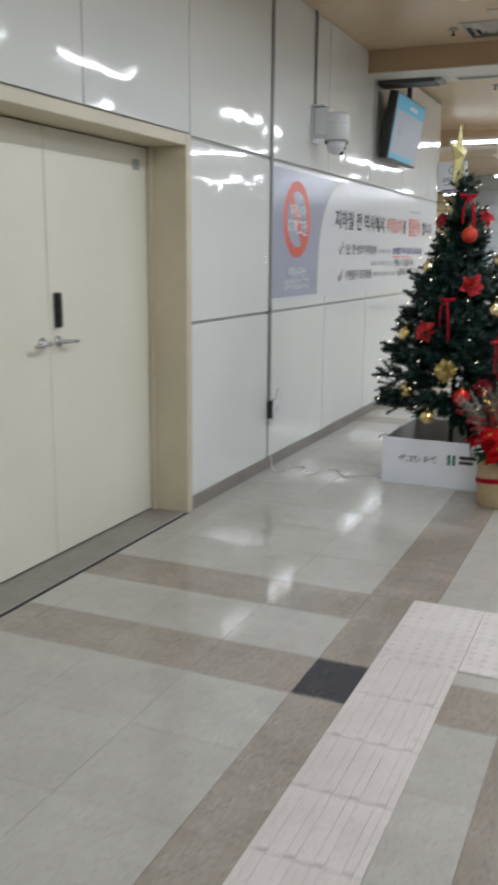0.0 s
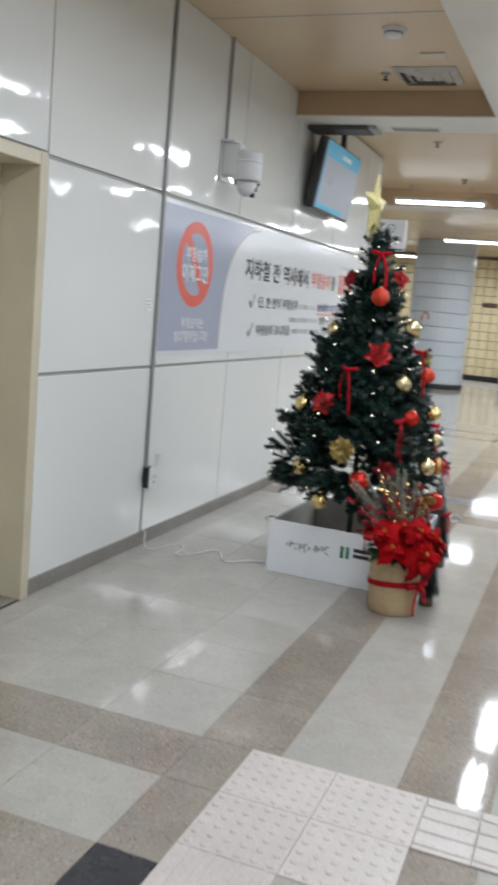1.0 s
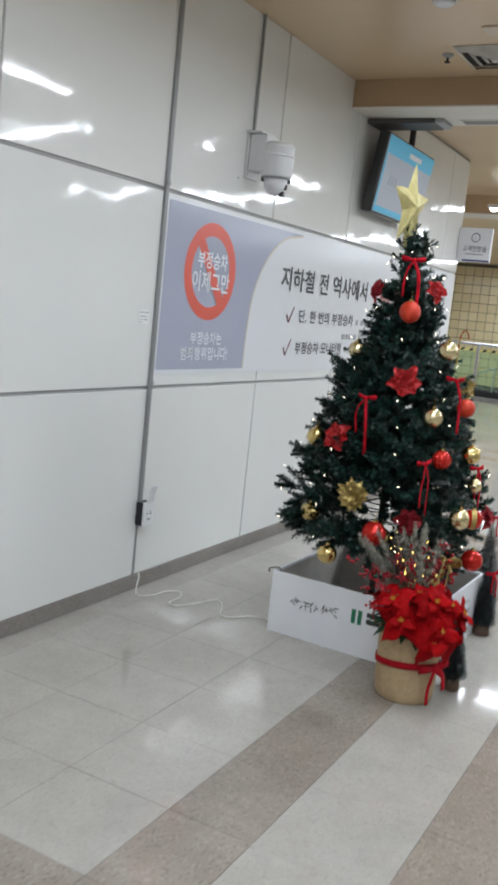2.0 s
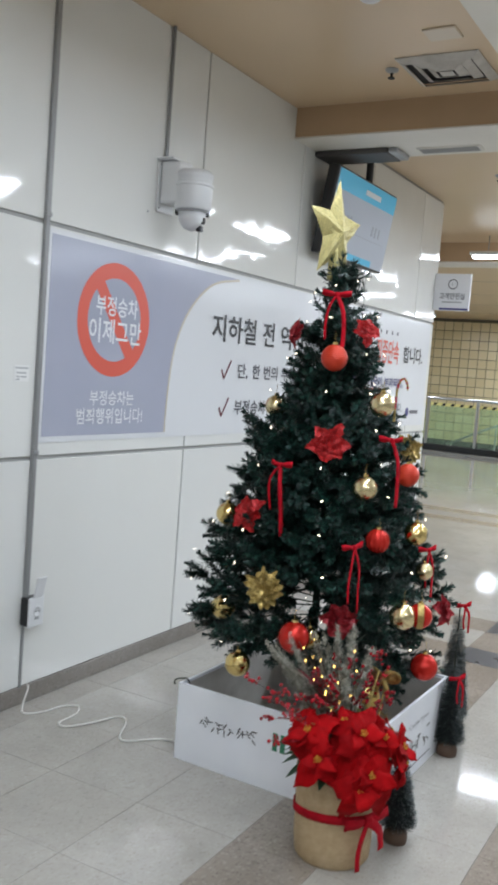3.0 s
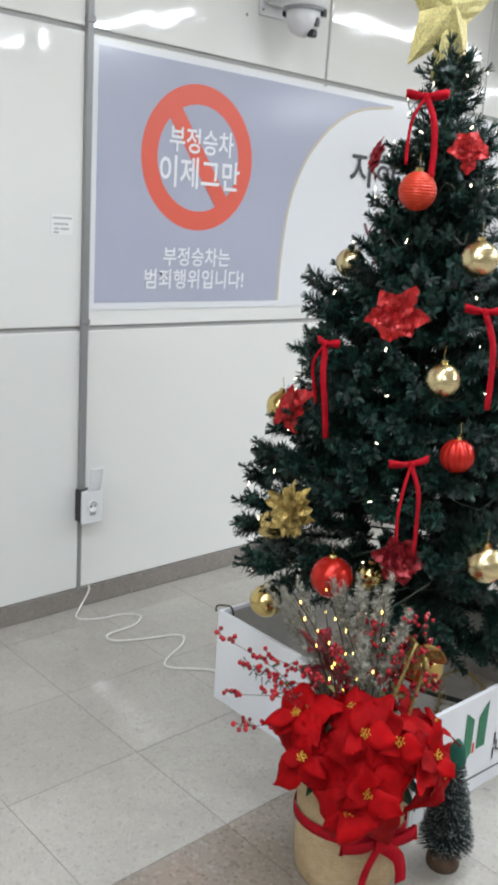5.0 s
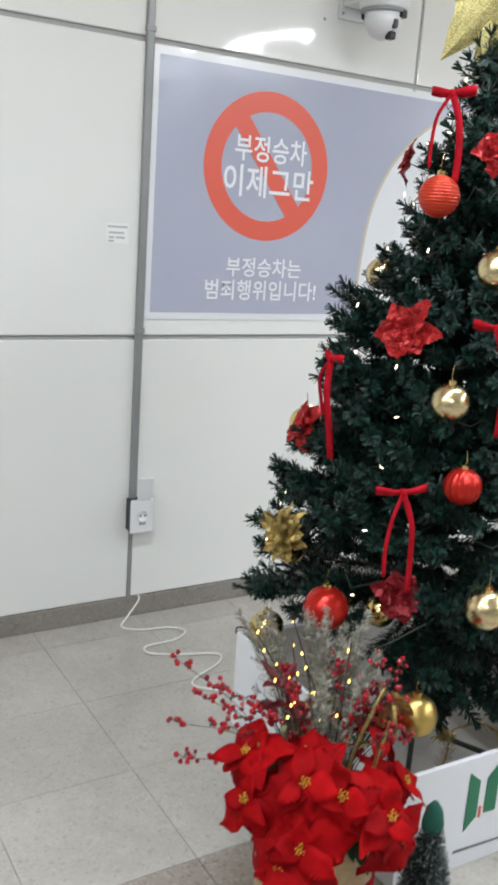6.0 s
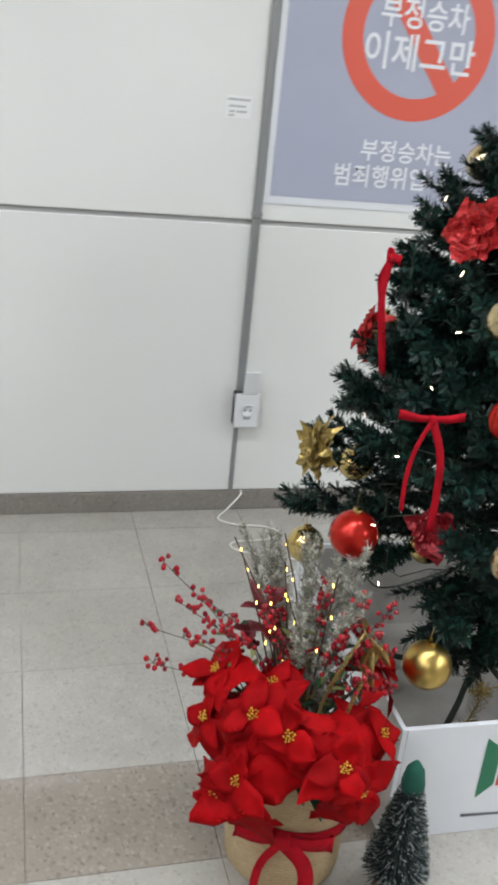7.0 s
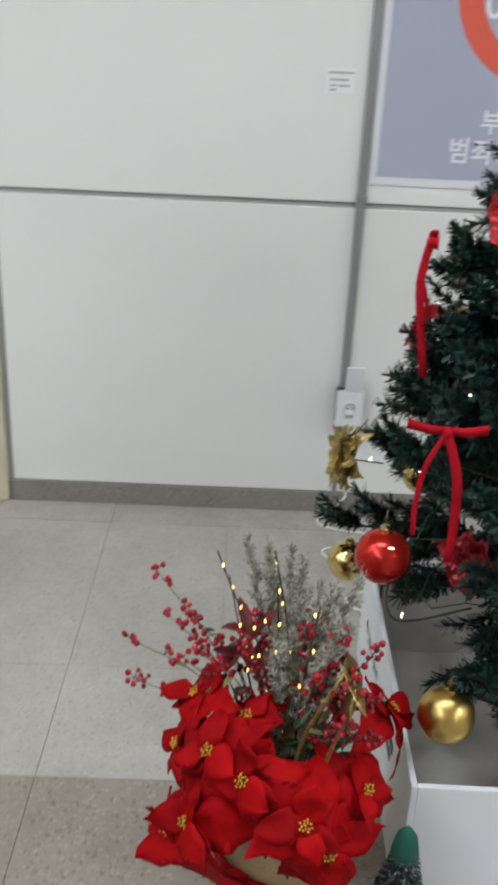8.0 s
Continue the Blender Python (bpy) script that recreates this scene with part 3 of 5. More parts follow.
curve_pts = [(6.505, 1.176), (6.51, 1.35), (6.535, 1.56), (6.585, 1.70), (6.66, 1.815), (6.78, 1.925), (6.93, 2.0), (7.16, 2.040)]
curve_pts = [(v.x, v.y) for v in smooth_line([(a, c, 0) for a, c in curve_pts], 4)]
part("blue_field", flat_on_wall([(5.600, 1.176)] + curve_pts + [(5.600, 2.040)], 0.0035), sheet_blue, ban)
edge_bm = bmesh.new()
for (a, c), (d, e) in zip(curve_pts, curve_pts[1:]):
    t = Vector((d - a, e - c)).normalized()
    n = Vector((t.y, -t.x)) * 0.012
    q = [(a, c), (a + n.x, c + n.y), (d + n.x, e + n.y), (d, e)]
    edge_bm.faces.new([edge_bm.verts.new((0.0046, y, z)) for y, z in q])
part("tan_edge", edge_bm, print_tan, ban)
CY, CZ, RO, RI = 6.052, 1.712, 0.268, 0.196
ring = bmesh.new()
N = 64
o = [ring.verts.new((0.0055, CY + RO * math.cos(2 * math.pi * k / N), CZ + RO * 0.985 * math.sin(2 * math.pi * k / N))) for k in range(N)]
i_ = [ring.verts.new((0.0055, CY + RI * math.cos(2 * math.pi * k / N), CZ + RI * 0.985 * math.sin(2 * math.pi * k / N))) for k in range(N)]
for k in range(N):
    ring.faces.new((i_[k], o[k], o[(k + 1) % N], i_[(k + 1) % N]))
part("red_ring", ring, print_red, ban)
bar = bmesh.new()
a = radians(-52)
ux, uz = Vector((math.cos(a), math.sin(a))), Vector((-math.sin(a), math.cos(a)))
q = [ux * s * 0.2 + uz * w for s, w in ((-1, -0.034), (1, -0.034), (1, 0.034), (-1, 0.034))]
bar.faces.new([bar.verts.new((0.0062, CY + p.x, CZ + p.y)) for p in q])
part("slash", bar, print_red, ban)


def wall_text(body, y, z, width, height, material, off=0.0072, parent=ban):
    lettering(body, width, height, material, parent, pose(off, y, z, 90, 0, 90))


wall_text("부정승차", 5.905, 1.728, 0.315, 0.088, print_white)
wall_text("이제그만", 5.86, 1.602, 0.40, 0.108, print_white)
wall_text("부정승차는", 5.897, 1.312, 0.338, 0.068, print_white)
wall_text("범죄행위입니다!", 5.81, 1.225, 0.51, 0.072, print_white)
wall_text("지하철 전 역사에서", 6.90, 1.675, 1.50, 0.145, print_black)
wall_text("부정승차", 8.47, 1.682, 0.60, 0.14, print_red)
wall_text("를", 9.10, 1.685, 0.125, 0.13, print_black)
wall_text("집중단속", 9.33, 1.665, 0.52, 0.185, print_red)
wall_text("합니다.", 9.95, 1.69, 0.53, 0.135, print_black)
wall_text("단, 한 번의 부정승차", 7.21, 1.475, 0.95, 0.083, print_grey)
wall_text("30배의 부가금이 부과되며,", 8.72, 1.475, 1.30, 0.078, print_navy)
wall_text("받을 수 있습니다.", 8.80, 1.362, 0.85, 0.075, print_grey)
wall_text("부정승차 모니터링", 7.20, 1.262, 0.80, 0.083, print_grey)
wall_text("소급하여 부과하고 있습니다.", 8.90, 1.265, 1.15, 0.075, print_grey)
for y0, y1, zz in ((8.22, 8.68, 1.475), (7.98, 8.74, 1.362), (8.06, 8.84, 1.265)):
    y = y0
    while y < y1:
        w = rng.uniform(0.04, 0.062)
        part("text_bar", box_mesh((0.0035, y, zz + 0.014), (0.0045, min(y + w, y1), zz + 0.054)), plastic_grey, ban)
        y += w + rng.choice((0.014, 0.014, 0.05))
part("underline", box_mesh((0.0035, 8.72, 1.452), (0.0045, 9.5, 1.462)), print_red, ban)
for k in range(4):
    part("dot", box_mesh((0.0035, 9.40 + 0.125 * k, 1.905), (0.0045, 9.43 + 0.125 * k, 1.935), 0.0), print_grey, ban)
for zz in (1.505, 1.29):
    ck = bmesh.new()
    for p, q2, w in (((7.035, zz + 0.015), (7.065, zz - 0.035), 0.016), ((7.065, zz - 0.035), (7.135, zz + 0.07), 0.014)):
        d = (Vector(q2) - Vector(p)).normalized()
        nn = Vector((-d.y, d.x)) * w / 2
        ck.faces.new([ck.verts.new((0.0055, *(Vector(c) + nn * s))) for c, s in ((p, -1), (q2, -1), (q2, 1), (p, 1))])
    part("check_mark", ck, print_plum, ban)
lg = lathe([(0.04, 0), (0.04, 0.001)], 24)
for v in lg.verts:
    v.co = Vector((0.0035 + v.co.z, 10.18 + v.co.x, 1.27 + v.co.y))
part("emblem", lg, print_navy, ban)
part("text_bar", box_mesh((0.0035, 10.25, 1.255), (0.0045, 10.46, 1.285)), print_grey, ban)

# ---- security camera ----
cc = thing("security_camera", (WALL_X, 6.385, 2.185), "white dome security camera on a wall bracket", "security camera")
part("wall_plate", box_mesh((0, -0.075, 0.08), (0.014, 0.065, 0.33), 0.006, 2), plastic_white, cc)
part("bracket_arm", box_mesh((0.016, -0.066, 0.12), (0.13, 0.062, 0.322), 0.012, 2), plastic_white, cc)
part("housing", lathe([(0.082, 0.095), (0.09, 0.105), (0.092, 0.20), (0.088, 0.245), (0.092, 0.25), (0.092, 0.268), (0.075, 0.285), (0.01, 0.29)], 28, None, (0.165, 0.012, 0)), plastic_white, cc, "", True)
part("shadow_gap", lathe([(0.078, 0.086), (0.084, 0.096)], 28, None, (0.165, 0.012, 0)), plastic_grey, cc)
part("dome", lathe([(0.012, -0.002), (0.045, 0.012), (0.066, 0.045), (0.07, 0.09)], 28, None, (0.165, 0.012, 0)), plastic_white, cc, "", True)
part("collar", lathe([(0.0935, 0.205), (0.0965, 0.209), (0.0965, 0.216), (0.0935, 0.22)], 28, None, (0.165, 0.012, 0)), plastic_white, cc, "", True)
for nm, lo, hi, mm, lb in (("lens", (0.030, -0.015, -0.006), (0.060, 0.015, 0.022), plastic_black, "glossy black lens"), ("sensor_window", (0.050, -0.010, 0.030), (0.073, 0.010, 0.062), dark_grey, "dark grey sensor window")):
    ln = box_mesh(lo, hi, 0.006, 2)
    bmesh.ops.transform(ln, matrix=pose(0.165, 0.012, 0, 0, 0, 5), verts=ln.verts)
    part(nm, ln, mm, cc, lb)
for a_ in (32, 205):
    gp = box_mesh((0.060, -0.018, 0.070), (0.0835, 0.018, 0.0985), 0.004)
    bmesh.ops.transform(gp, matrix=pose(0.165, 0.012, 0, 0, 0, a_), verts=gp.verts)
    part("gap", gp, plastic_black, cc)
part("top_lip", box_mesh((0.0, -0.085, 0.325), (0.10, 0.085, 0.338), 0.004), plastic_white, cc)
part("conduit", tube([(0.012, -0.02, 0.33), (0.012, -0.02, CEIL_Z - 2.185)], 0.009, 8), trim_grey, cc, "thin grey conduit to the ceiling")
for yy, zz in ((-0.06, 0.10), (-0.06, 0.31), (-0.13, 0.07)):
    part("screw", lathe([(0.006, 0), (0.004, 0.004)], 8, None, (0, 0, 0)), plastic_grey, cc).matrix_basis = pose(0.014 if yy > -0.1 else 0.0, yy, zz, 0, 90, 0)

# ---- hanging display ----
tv = thing("display_screen", (-2.075, 8.485, 2.86), "wall-side flat display in black casing, tilted down", "display")
tilt = pose(0, 0, 0, 0, 8.5, 0)
W2, HH = 0.505, 0.54
p = part("casing", box_mesh((-0.085, -W2 - 0.015, -HH - 0.015), (-0.004, W2 + 0.015, 0.015), 0.012, 2), plastic_black, tv)
p.matrix_basis = tilt
p = part("screen", box_mesh((-0.004, -W2, -HH), (0.001, W2, 0)), screen_pale, tv, "pale lit screen with unreadable lines")
p.matrix_basis = tilt
for nm, a_, b2, c_, d_ in (("blue_band", -W2 + 0.002, W2 - 0.002, -0.125, -0.002), ("blue_band", -W2 + 0.002, W2 * 0.55, -HH + 0.002, -HH + 0.045), ("blue_band", -W2 + 0.002, -W2 + 0.03, -HH + 0.05, -0.13)):
    q_ = part(nm, box_mesh((0.001, a_, c_), (0.0025, b2, d_)), screen_blue, tv)
    q_.matrix_basis = tilt
for a_, b2, c_, d_ in ((-0.05, 0.22, -0.085, -0.05), (-0.33, -0.30, -0.33, -0.26), (-0.27, -0.24, -0.33, -0.26), (-0.21, -0.18, -0.33, -0.26), (0.18, 0.21, -0.33, -0.26), (0.24, 0.27, -0.33, -0.26), (0.30, 0.33, -0.33, -0.26), (-0.4, 0.42, -0.365, -0.36)):
    q_ = part("text_bar", box_mesh((0.001, a_, c_), (0.0028, b2, d_)), print_white if c_ > -0.1 else screen_text, tv)
    q_.matrix_basis = tilt
part("mount_pole", tube([(-0.06, 0.1, -0.05), (-0.06, 0.1, 0.32)], 0.025, 12), plastic_black, tv, "", True)
part("mount_plate", box_mesh((-0.14, 0.02, 0.306), (0.02, 0.18, 0.319), 0.003), plastic_black, tv)

# box added to make the area behind the beam dark
sh = thing("beam_dark_box", (WALL_X, 8.0, 2.935), "dark grey box added behind the ceiling beam", "housing")
part("dark_box_body", box_mesh((0.0, 0.0, 0.0), (0.5, 0.24, 0.036), 0.006), dark_grey, sh)
part("end_cap", box_mesh((0.5, 0.01, 0.004), (0.56, 0.23, 0.036), 0.006), plastic_grey, sh)

# ---- projecting sign ----
sg = thing("projecting_sign", (WALL_X + 0.004, 10.62, 2.20), "white projecting information sign with an i symbol", "sign")
part("sign_board", box_mesh((0.0, 0, 0), (0.33, 0.03, 0.33), 0.004), print_white, sg)
part("foot_band", box_mesh((0.06, -0.002, 0.006), (0.325, 0.0005, 0.022)), print_navy, sg)
rg = bmesh.new()
o = [rg.verts.new((0.17 + 0.045 * math.cos(2 * math.pi * k / 28), -0.002, 0.235 + 0.045 * math.sin(2 * math.pi * k / 28))) for k in range(28)]
i_ = [rg.verts.new((0.17 + 0.037 * math.cos(2 * math.pi * k / 28), -0.002, 0.235 + 0.037 * math.sin(2 * math.pi * k / 28))) for k in range(28)]
for k in range(28):
    rg.faces.new((o[k], o[(k + 1) % 28], i_[(k + 1) % 28], i_[k]))
part("ring", rg, print_grey, sg)
for body, x, z, w, h in (("i", 0.162, 0.21, 0.014, 0.05), ("고객안전실", 0.055, 0.10, 0.235, 0.055)):
    lettering(body, w, h, print_grey, sg, pose(x, -0.003, z, 90, 0, 0))
part("text_bar", box_mesh((0.08, -0.003, 0.07), (0.26, -0.001, 0.08)), plastic_grey, sg)

# ---- ceiling fittings ----
vt = thing("air_vent", (-1.195, 7.29, CEIL_Z), "square grey four-way ceiling air vent with dark slots", "air vent")
part("backing", box_mesh((-0.19, -0.19, -0.006), (0.19, 0.19, 0.003)), dark_grey, vt, "dark duct opening")
for k, h in enumerate((0.215, 0.150, 0.092)):
    for q in range(4):
        bm = bmesh.new()
        o_, i2, zo, zi = h, h - 0.042, -0.006 - 0.004 * k, -0.028 - 0.002 * k
        vs = [bm.verts.new(c) for c in ((-o_, -o_, zo), (o_, -o_, zo), (i2, -i2, zi), (-i2, -i2, zi), (-o_, -o_, zo + 0.003), (o_, -o_, zo + 0.003), (i2, -i2, zi + 0.003), (-i2, -i2, zi + 0.003))]
        for f_ in ((0, 1, 2, 3), (7, 6, 5, 4), (0, 4, 5, 1), (2, 6, 7, 3), (1, 5, 6, 2), (3, 7, 4, 0)):
            bm.faces.new([vs[c] for c in f_])
        part("louvre" if k else "trim_edge", bm, vent_metal, vt).matrix_basis = pose(0, 0, 0, 0, 0, 90 * q)
part("centre_plate", box_mesh((-0.036, -0.036, -0.032), (0.036, 0.036, -0.026), 0.002), vent_metal, vt)
# thin hatch plate under the ceiling panel
sp = thing("ceiling_hatch", (-1.08, 6.83, CEIL_Z), "small beige rectangular ceiling hatch plate", "ceiling hatch")
part("plate", box_mesh((-0.08, -0.07, -0.01), (0.08, 0.07, 0.003), 0.004), hatch_beige, sp)
sm = thing("smoke_detector", (-1.22, 6.29, CEIL_Z), "round white smoke detector on the ceiling", "smoke detector")
part("base", lathe([(0.04, -0.045), (0.052, -0.035), (0.055, -0.016), (0.072, -0.013), (0.075, 0.003)], 24), plastic_white, sm, "", True)
part("slot_ring", lathe([(0.0565, -0.03), (0.0575, -0.02)], 24), plastic_grey, sm)
for x, y, z in ((-1.48, 7.23, CEIL_Z), (-1.545, 9.75, 3.18), (-1.6, 12.0, 3.18)):
    s_ = thing("sprinkler", (x, y, z), "small dark ceiling sprinkler head", "sprinkler", "ceiling sprinklers")
    part("rosette", lathe([(0.012, -0.02), (0.034, -0.008), (0.036, 0.003)], 16), plastic_grey, s_, "", True)
    part("head", lathe([(0.018, -0.048), (0.018, -0.042), (0.006, -0.04), (0.008, -0.02)], 12), dark_void, s_)
v2 = thing("air_vent", (-1.42, 8.12, RIB_Z), "long off-white slotted ceiling vent", "air vent")
part("trim_ring", box_mesh((-0.20, -0.06, -0.008), (0.20, 0.06, 0.003), 0.004), ceiling_white, v2)
for k in range(4):
    part("slat", box_mesh((-0.18, -0.046 + 0.026 * k, -0.012), (0.18, -0.034 + 0.026 * k, -0.0075)), joint_grey, v2)

# ---- far column, railing and small things at the far wall ----
col = thing("round_column", (-3.25, 21.2, 0), "thick round column clad in pale grey panels", "column")
for k in range(10):
    part("cladding_ring", lathe([(0.655, 0.12 + 0.31 * k), (0.665, 0.126 + 0.31 * k), (0.665, 0.415 + 0.31 * k), (0.655, 0.421 + 0.31 * k)], 36, None, (0, 0, 0), False), column_skin, col)
part("core", lathe([(0.645, 0.0), (0.645, 3.3)], 36), joint_grey, col)
part("foot", lathe([(0.68, 0.0), (0.68, 0.09), (0.665, 0.10)], 36), dark_void, col)

rl = thing("railing", (-6.4, 22.9, 0), "steel railing with green glass panes and hazard stripe", "railing")
part("plinth", box_mesh((-3.4, -0.08, 0), (2.6, 0.08, 0.14), 0.01), dark_void, rl, "black plinth")
part("handrail", tube([(-3.4, 0, 1.22), (2.6, 0, 1.22)], 0.035, 10), steel, rl, "", True)
for k in range(6):
    x = -3.35 + 1.16 * k
    part("post", box_mesh((x - 0.03, -0.03, 0.14), (x + 0.03, 0.03, 1.2), 0.004), steel, rl)
    if k < 5:
        pane = part("pane", box_mesh((x + 0.05, -0.006, 0.16), (x + 1.11, 0.006, 1.10)), rail_green, rl, "green tinted glass pane")
        pane.visible_shadow = False
        strip = part("hazard_strip", box_mesh((x + 0.05, -0.0095, 1.045), (x + 1.11, -0.0065, 1.115)), hazard_yellow, rl, "yellow and black warning strip")
        for j in range(5):
            x0 = x + 0.10 + 0.21 * j
            bm = bmesh.new()
            bm.faces.new([bm.verts.new((px, -0.0105, pz)) for px, pz in ((x0, 1.05), (x0 + 0.08, 1.05), (x0 + 0.12, 1.11), (x0 + 0.04, 1.11))])
            part("hazard_block", bm, dark_void, strip)
sr = thing("stair_handrail", (-6.4, 23.9, 0), "slanted steel handrail of a stair behind the glass railing", "handrail")
part("rail", tube([(0.35, 0, 0.10), (1.15, 0, 0.50), (2.5, 0, 1.08)], 0.03, 8), steel, sr, "", True)
for x in (0.45, 1.5, 2.4):
    part("post", tube([(x, 0, 0), (x, 0, 0.10 + (x - 0.35) * 0.45)], 0.02, 8), steel, sr)

wb = thing("wall_box", (-1.6, 24.99, 1.3), "grey metal wall cabinet on the yellow wall", "cabinet")
part("cabinet_body", box_mesh((-0.3, -0.16, 0.0), (0.38, 0.02, 0.52), 0.012), plastic_grey, wb)
part("cabinet_door", box_mesh((-0.27, -0.172, 0.03), (0.35, -0.158, 0.49), 0.004), trim_grey, wb)
wp = thing("wall_plaque", (-2.6, 24.99, 1.93), "small dark plaque on the yellow tiled wall", "plaque")
part("plate", box_mesh((-0.2, -0.02, 0), (0.2, 0.02, 0.12), 0.004), wood_base, wp)
po = thing("post_lamp", (-1.42, 24.3, 0), "slim steel post with a red lamp on top", "post")
part("shaft", tube([(0, 0, 0), (0, 0, 1.32)], 0.05, 12), steel, po, "", True)
part("lamp_head", lathe([(0.06, 1.32), (0.08, 1.36), (0.08, 1.44), (0.05, 1.48)], 16), lamp_red, po, "", True)
part("foot", lathe([(0.12, 0), (0.12, 0.03), (0.05, 0.05)], 16), plastic_grey, po)
bn = thing("waste_bin", (-1.95, 24.6, 0), "small grey upright waste bin", "waste bin")
part("bin_body", lathe([(0.16, 0), (0.18, 0.5), (0.17, 0.52)], 20), plastic_grey, bn, "", True)
part("bin_rim", lathe([(0.185, 0.5), (0.19, 0.53), (0.15, 0.55)], 20), plastic_black, bn, "", True)

# ---- white planter box ----
PLANT = (-1.075, 5.98)
bx = thing("planter_box", (-1.049, 5.9815, 0.0), "open white board box with printed sides around the tree", "box", "", -1.2)
XL, XR, YF, YB, BH = -0.40, 0.403, -0.43, 0.41, 0.304
part("front_board", box_mesh((XL, YF, 0.0), (XR, YF + 0.012, BH), 0.0015), board_white, bx)
part("back_board", box_mesh((XL, YB - 0.012, 0.0), (XR, YB, BH), 0.0015), board_white, bx)
part("side_board", box_mesh((XR - 0.012, YF + 0.0122, 0.0), (XR, YB - 0.0122, BH - 0.001), 0.0015), board_white, bx)
part("side_board", box_mesh((XL, YF + 0.0122, 0.0), (XL + 0.012, YB - 0.0122, BH - 0.001), 0.0015), board_white, bx)
part("liner", box_mesh((XL + 0.014, YF + 0.014, 0.002), (XR - 0.014, YB - 0.014, 0.02)), board_inside_shaded, bx, "dull grey board floor")
# grey sheets over the white boards put the inner shade into colour
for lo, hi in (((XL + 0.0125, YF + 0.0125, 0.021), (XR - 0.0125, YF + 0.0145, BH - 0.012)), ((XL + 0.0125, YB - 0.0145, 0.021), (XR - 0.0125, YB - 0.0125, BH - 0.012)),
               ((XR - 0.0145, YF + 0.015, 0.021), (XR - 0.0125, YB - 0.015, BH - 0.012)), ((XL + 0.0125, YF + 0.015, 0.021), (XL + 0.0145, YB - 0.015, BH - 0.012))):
    part("inner_lining", box_mesh(lo, hi), board_inside_shaded, bx)


def stroke(points, width, off, face):
    """One brush-like bar on the front (face 0) or the right side (face 1) of the box, points as (along, z)."""
    bm = bmesh.new()
    pts = [Vector(p) for p in points]
    for k, (a, b) in enumerate(zip(pts, pts[1:])):
        d = (b - a).normalized()
        n = Vector((-d.y, d.x)) * width * (0.5 if k == 0 else 0.38)
        q = [a - n, b - n * 0.7, b + n * 0.7, a + n]
        if face == 0:
            bm.faces.new([bm.verts.new((p.x, YF - off, p.y)) for p in q])
        else:
            bm.faces.new([bm.verts.new((XR + off, p.x, p.y)) for p in q])
    return bm


def scribble(x0, x1, z, size, face, seed, material=print_black):
    r = random.Random(seed)
    x = x0
    while x < x1 - size * 0.3:
        for s in range(5):
            a = (x + r.uniform(0, 0.7) * size, z + r.uniform(0.1, 0.9) * size)
            d = r.choice(((0.55, 0.06), (0.05, -0.6), (-0.25, -0.4), (0.4, -0.3)))
            b_ = (a[0] + d[0] * size, a[1] + d[1] * size)
            part("text_bar", stroke([a, b_], size * 0.115, 0.0012 + 0.0003 * s, face), material, bx)
        x += size * r.choice((0.95, 1.0, 1.15))


scribble(-0.285, -0.02, 0.163, 0.045, 0, 3)
for k in range(2):
    part("text_bar", box_mesh((0.105, YF - 0.0015, 0.20 - 0.032 * k), (0.105 + 0.11 - 0.02 * k, YF - 0.0002, 0.222 - 0.032 * k)), print_black, bx)
part("emblem_bar", box_mesh((0.03, YF - 0.0015, 0.155), (0.05, YF - 0.0002, 0.222)), print_green, bx)
part("emblem_bar", box_mesh((0.062, YF - 0.0015, 0.155), (0.082, YF - 0.0002, 0.222)), print_green, bx)
# side facing the concourse
for s in range(2):
    bm = bmesh.new()
    q = [(-0.225, 0.10), (-0.187, 0.135), (-0.187, 0.235), (-0.225, 0.265)] if s == 0 else [(-0.165, 0.138), (-0.125, 0.136), (-0.125, 0.275), (-0.165, 0.235)]
    bm.faces.new([bm.verts.new((XR + 0.0015, y, z)) for y, z in q])
    part("emblem_bar", bm, print_green, bx, "green printed emblem shape")
part("emblem_dot", box_mesh((XR + 0.0002, -0.181, 0.13), (XR + 0.0015, -0.173, 0.16)), print_red, bx)
for k in range(4):
    scribble(-0.085 + 0.074 * k, -0.03 + 0.074 * k, 0.10 + 0.008 * (k % 2), 0.062, 1, 8 + 5 * k)
scribble(-0.03, 0.18, 0.205, 0.022, 1, 9, print_grey)
part("underline", stroke([(-0.25, 0.052), (-0.05, 0.044), (0.24, 0.047)], 0.008, 0.0015, 1), print_grey, bx)

# ---- Christmas tree ----
TX, TY = PLANT[0] - 0.02, PLANT[1]
PROFILE = [(0.36, 0.42), (0.46, 0.50), (0.65, 0.535), (0.80, 0.50), (1.05, 0.395), (1.25, 0.325), (1.48, 0.24), (1.70, 0.175), (1.86, 0.13), (1.97, 0.06)]


def reach(z):
    for (z0, r0), (z1, r1) in zip(PROFILE, PROFILE[1:]):
        if z <= z1:
            return r0 + (r1 - r0) * max(0, (z - z0)) / (z1 - z0)
    return PROFILE[-1][1]


